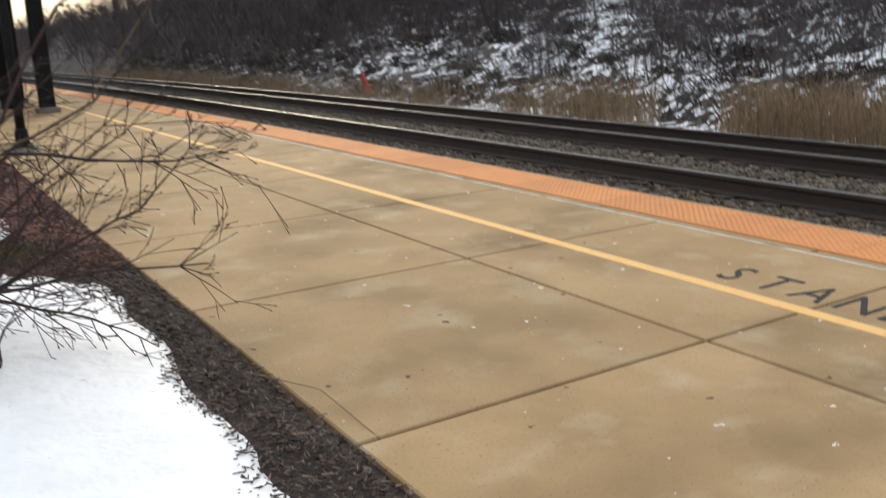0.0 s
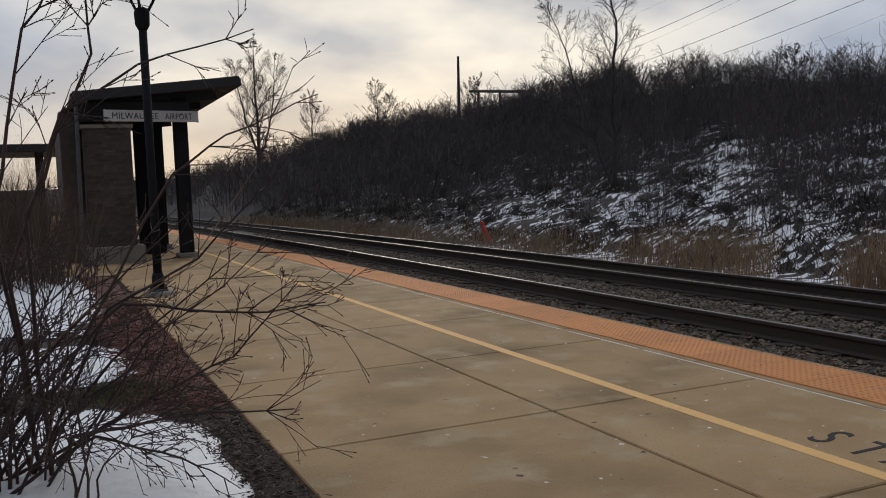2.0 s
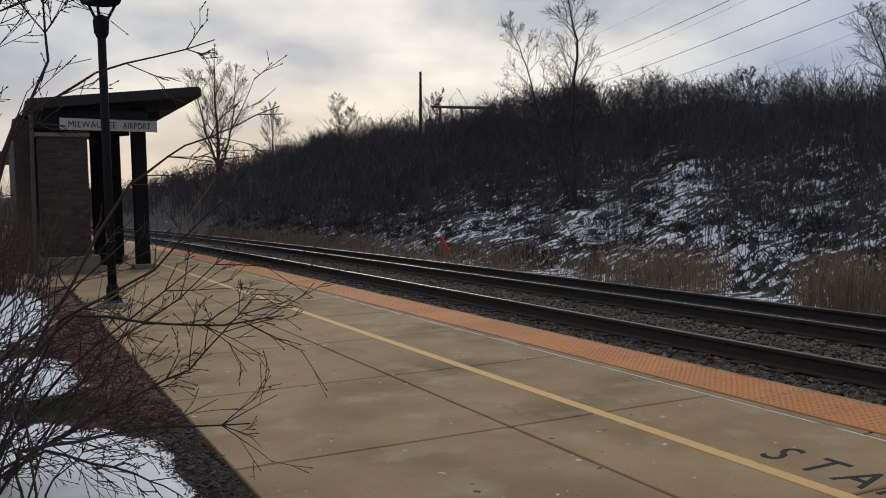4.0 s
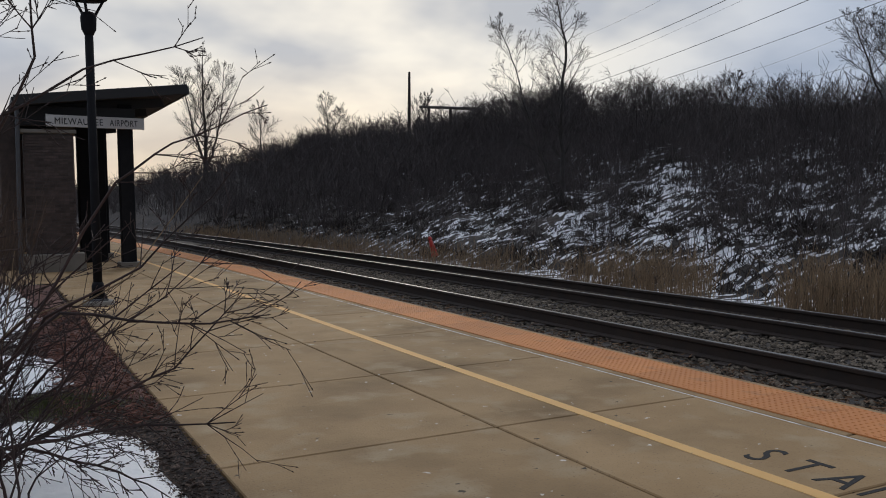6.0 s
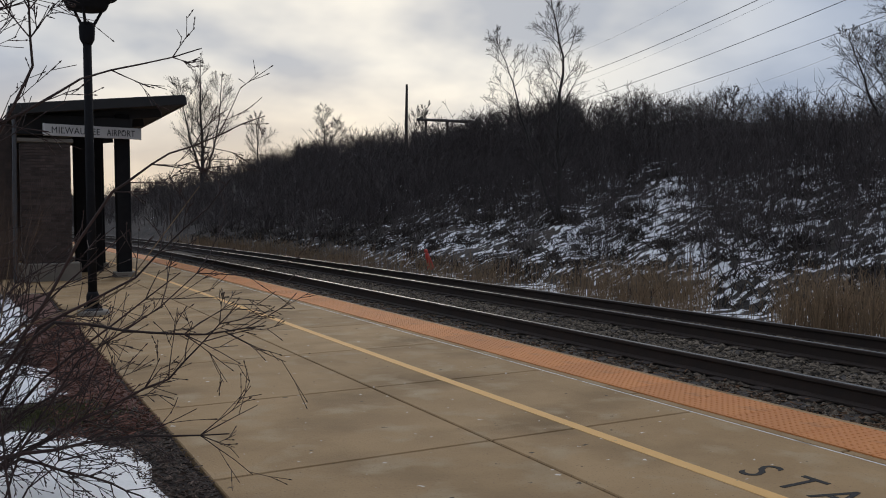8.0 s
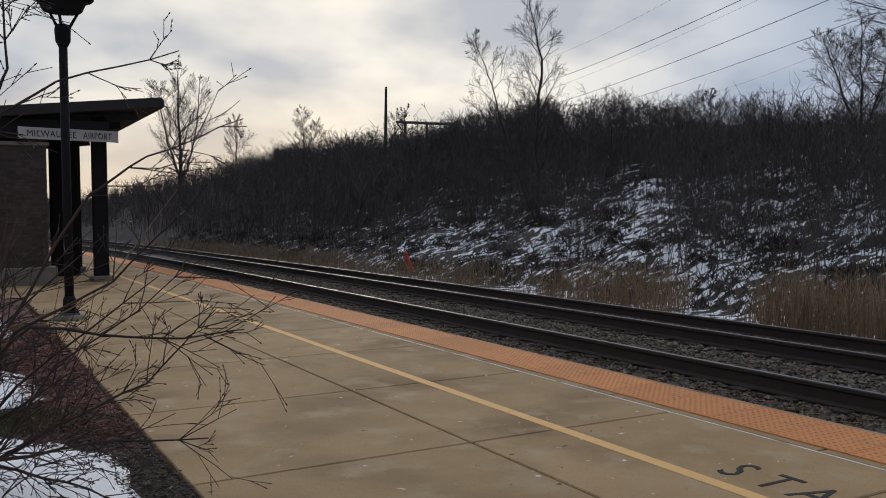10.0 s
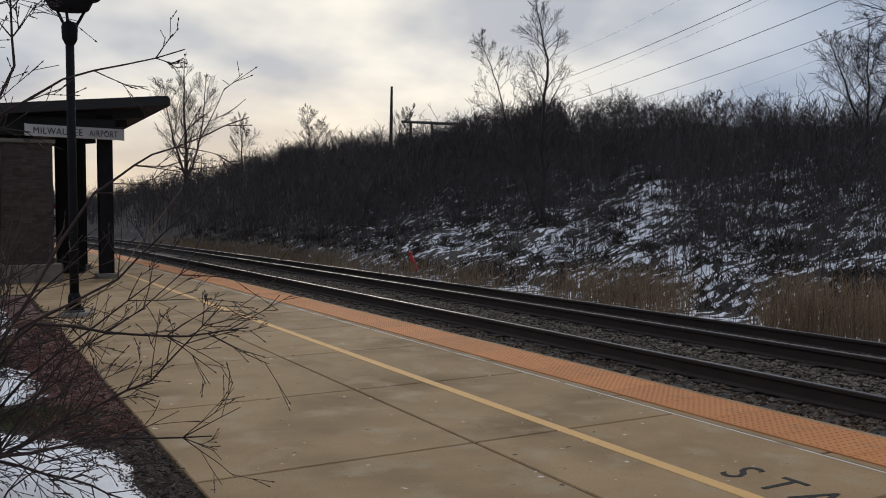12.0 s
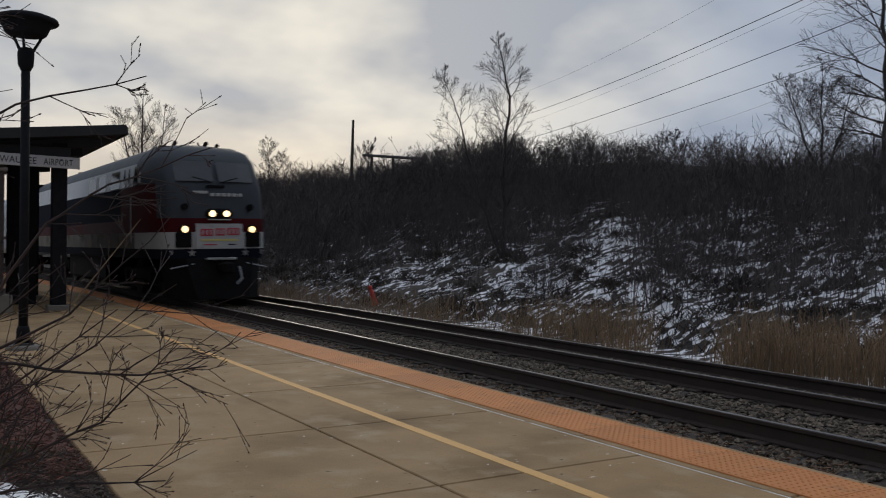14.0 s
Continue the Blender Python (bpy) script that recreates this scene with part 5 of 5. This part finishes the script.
    # nose fittings
    hb = part("headlight_housing", cbox((0.0, -0.02, 2.28), (0.72, 0.16, 0.27), 0.09), M_TR_DARK, t, "dark oval headlight housing")
    for sx in (-1, 1):
        part("lens", lathe([(0.085, 0.0), (0.07, 0.02), (0.02, 0.03)], 16), M_LAMPON, hb, "lit warm headlight").matrix_basis = pose(sx * 0.19, -0.102, 2.28, 90, 0, 0)
    part("headlight_rim", cbox((0, -0.06, 2.125), (0.6, 0.1, 0.03), 0.012), M_TR_WHITE, t)
    bn = part("banner", cbox((0, -0.075, 1.69), (1.26, 0.015, 0.66), 0.003), M_TR_WHITE, t, "white banner with red block lettering")
    for i, (x, w) in enumerate(((-0.34, 0.34), (0.02, 0.26), (0.37, 0.34))):
        part("word_bar", cbox((x, -0.088, 1.79 + 0.01 * i), (w, 0.008, 0.19), 0.002), M_BANNER, bn)
        for k in range(3):
            part("letter_bar", cbox((x - w * 0.3 + k * w * 0.3, -0.094, 1.79 + 0.01 * i), (0.035, 0.006, 0.12), 0.001), M_TR_WHITE, bn)
    part("underline_bar", cbox((0, -0.088, 1.59), (1.0, 0.008, 0.05), 0.002), M_YELLOWBAR, bn)
    part("small_bar", cbox((-0.25, -0.088, 1.47), (0.36, 0.008, 0.03), 0.002), M_BANNER, bn)
    part("small_bar", cbox((0.34, -0.088, 1.47), (0.2, 0.008, 0.035), 0.002), M_TR_NAVY, bn)
    # emblem: plain swoosh and a row of blocks
    em = part("emblem", cbox((-0.48, 0.0, 2.84), (0.40, 0.02, 0.07), 0.008, None), M_TR_WHITE, t, "pale plain emblem on the nose")
    for k in range(6):
        part("emblem_block", cbox((-0.16 + k * 0.15, -0.01, 2.78), (0.12, 0.02, 0.085), 0.008), M_TR_WHITE, em)
    part("number_bar", cbox((-0.05, 0.10, 3.0), (0.5, 0.02, 0.08), 0.004), M_TR_DARK, t)
    # pilot and coupler
    bm = bmesh.new()
    top = [(-1.2, 0.25), (-0.9, -0.12), (0.9, -0.12), (1.2, 0.25), (1.2, 1.3), (-1.2, 1.3)]
    bot = [(-1.1, 0.05), (-0.7, -0.42), (0.7, -0.42), (1.1, 0.05), (1.1, 1.0), (-1.1, 1.0)]
    a = [bm.verts.new((x, y, 1.13)) for x, y in top]; b = [bm.verts.new((x, y, 0.06)) for x, y in bot]
    for i in range(6):
        bm.faces.new((a[i], a[(i + 1) % 6], b[(i + 1) % 6], b[i]))
    bm.faces.new(b)
    part("pilot", bm, M_TR_DARK, t, "black snowplough pilot")
    part("coupler", box(cbox((0, -0.35, 0.88), (0.22, 0.7, 0.2), 0.03), (0, -0.7, 0.88), (0.3, 0.24, 0.3), 0.05), M_TR_DARK, t)
    part("buffer_plate", cbox((0, -0.2, 1.1), (0.78, 0.16, 0.06), 0.01), M_TR_WHITE, t, "scuffed pale coupler plate")
    part("air_hose", rod(rod(bmesh.new(), (0.42, -0.4, 0.9), (0.45, -0.52, 0.6), 0.025, 0.025, 6), (0.45, -0.52, 0.6), (0.3, -0.55, 0.45), 0.025, 0.025, 6), M_TR_SILVER, t)
    for x, y in ((-0.55, 2.3), (0.3, 2.2), (0.75, 2.6)):
        part("roof_horn", rod(bmesh.new(), (x, y, 4.2), (x + 0.02, y - 0.25, 4.33), 0.03, 0.06, 8), M_TR_DARK, t)
    part("roof_fan", lathe([(0.7, 4.2), (0.7, 4.32), (0.6, 4.34)], 20, None, (0, 15, 0)), M_TR_DARK, t)
    return t


def coach():
    t = thing("passenger_coach", "silver single-deck passenger coach with dark windows", "train car", group="coaches of the train")
    prof = [(1.35, 0.95), (1.5, 1.2), (1.5, 3.0), (1.38, 3.5), (1.0, 3.85), (0, 3.98)]
    prof = prof + [(-x, z) for x, z in prof[::-1][1:]]
    bm = bmesh.new()
    a = [bm.verts.new((x, 0, z)) for x, z in prof]; b = [bm.verts.new((x, 25.0, z)) for x, z in prof]
    for i in range(len(prof) - 1):
        bm.faces.new((a[i], a[i + 1], b[i + 1], b[i]))
    bm.faces.new(a); bm.faces.new(b[::-1]); bm.faces.new((a[0], b[0], b[-1], a[-1]))
    part("body", bm, M_TR_SILVER, t)
    for sx in (-1, 1):
        part("red_stripe", cbox((sx * 1.505, 12.5, 1.75), (0.01, 24.6, 0.16), 0.002), M_TR_RED, t)
        for k in range(12):
            part("window", cbox((sx * 1.503, 2.6 + k * 1.8, 2.45), (0.016, 1.35, 0.62), 0.004), M_GLASS, t)
    for y in (3.2, 21.8):
        tr = part("truck", cbox((0, y, 0.6), (2.2, 3.0, 0.3), 0.05), M_TR_DARK, t)
        for dy in (-1.2, 1.2):
            for sx in (-1, 1):
                part("wheel", rod(bmesh.new(), (sx * 0.68, y + dy, 0.46), (sx * 0.81, y + dy, 0.46), 0.46, 0.46, 20), M_RAIL, tr)
    return t


SPEED, FRONT = 23.0, 18.0        # metres a second; the nose's place at the end
TRACK_C = (RAIL_N + RAIL_S) / 2


def on_track(y0, length):
    """The pose of a car whose nose stands at y0, with its tail farther along the line."""
    y1 = y0 + length
    x0, x1 = TRACK_C + float(bend(y0)), TRACK_C + float(bend(y1))
    lean = math.degrees(math.atan2(Z_S - Z_N, RAIL_S - RAIL_N))
    return pose(x0, y0, (Z_N + Z_S) / 2, 0, -lean, math.degrees(math.atan2(x0 - x1, length)))


TRAIN = []


def build_train():
    TRAIN.append((locomotive(), 0.0, 21.0))
    c = coach()
    TRAIN.append((c, 21.9, 25.0))
    TRAIN.append((copy_thing(c, pose(0, 0, 0)), 47.8, 25.0))


def motions():
    for car, off, length in TRAIN:
        walk(car, [(k * 0.5, on_track(FRONT + SPEED * (14.0 - k * 0.5) + off, length)) for k in range(29)])


build_lettering()
build_bed()
build_shelter()
build_walkway()
build_lamp()
build_hedge()
build_shrub()
build_far()
build_reeds()
build_brush()
build_weeds()
build_trees()
build_train()
build_track()
build_tactile()
build_platform()
motions()
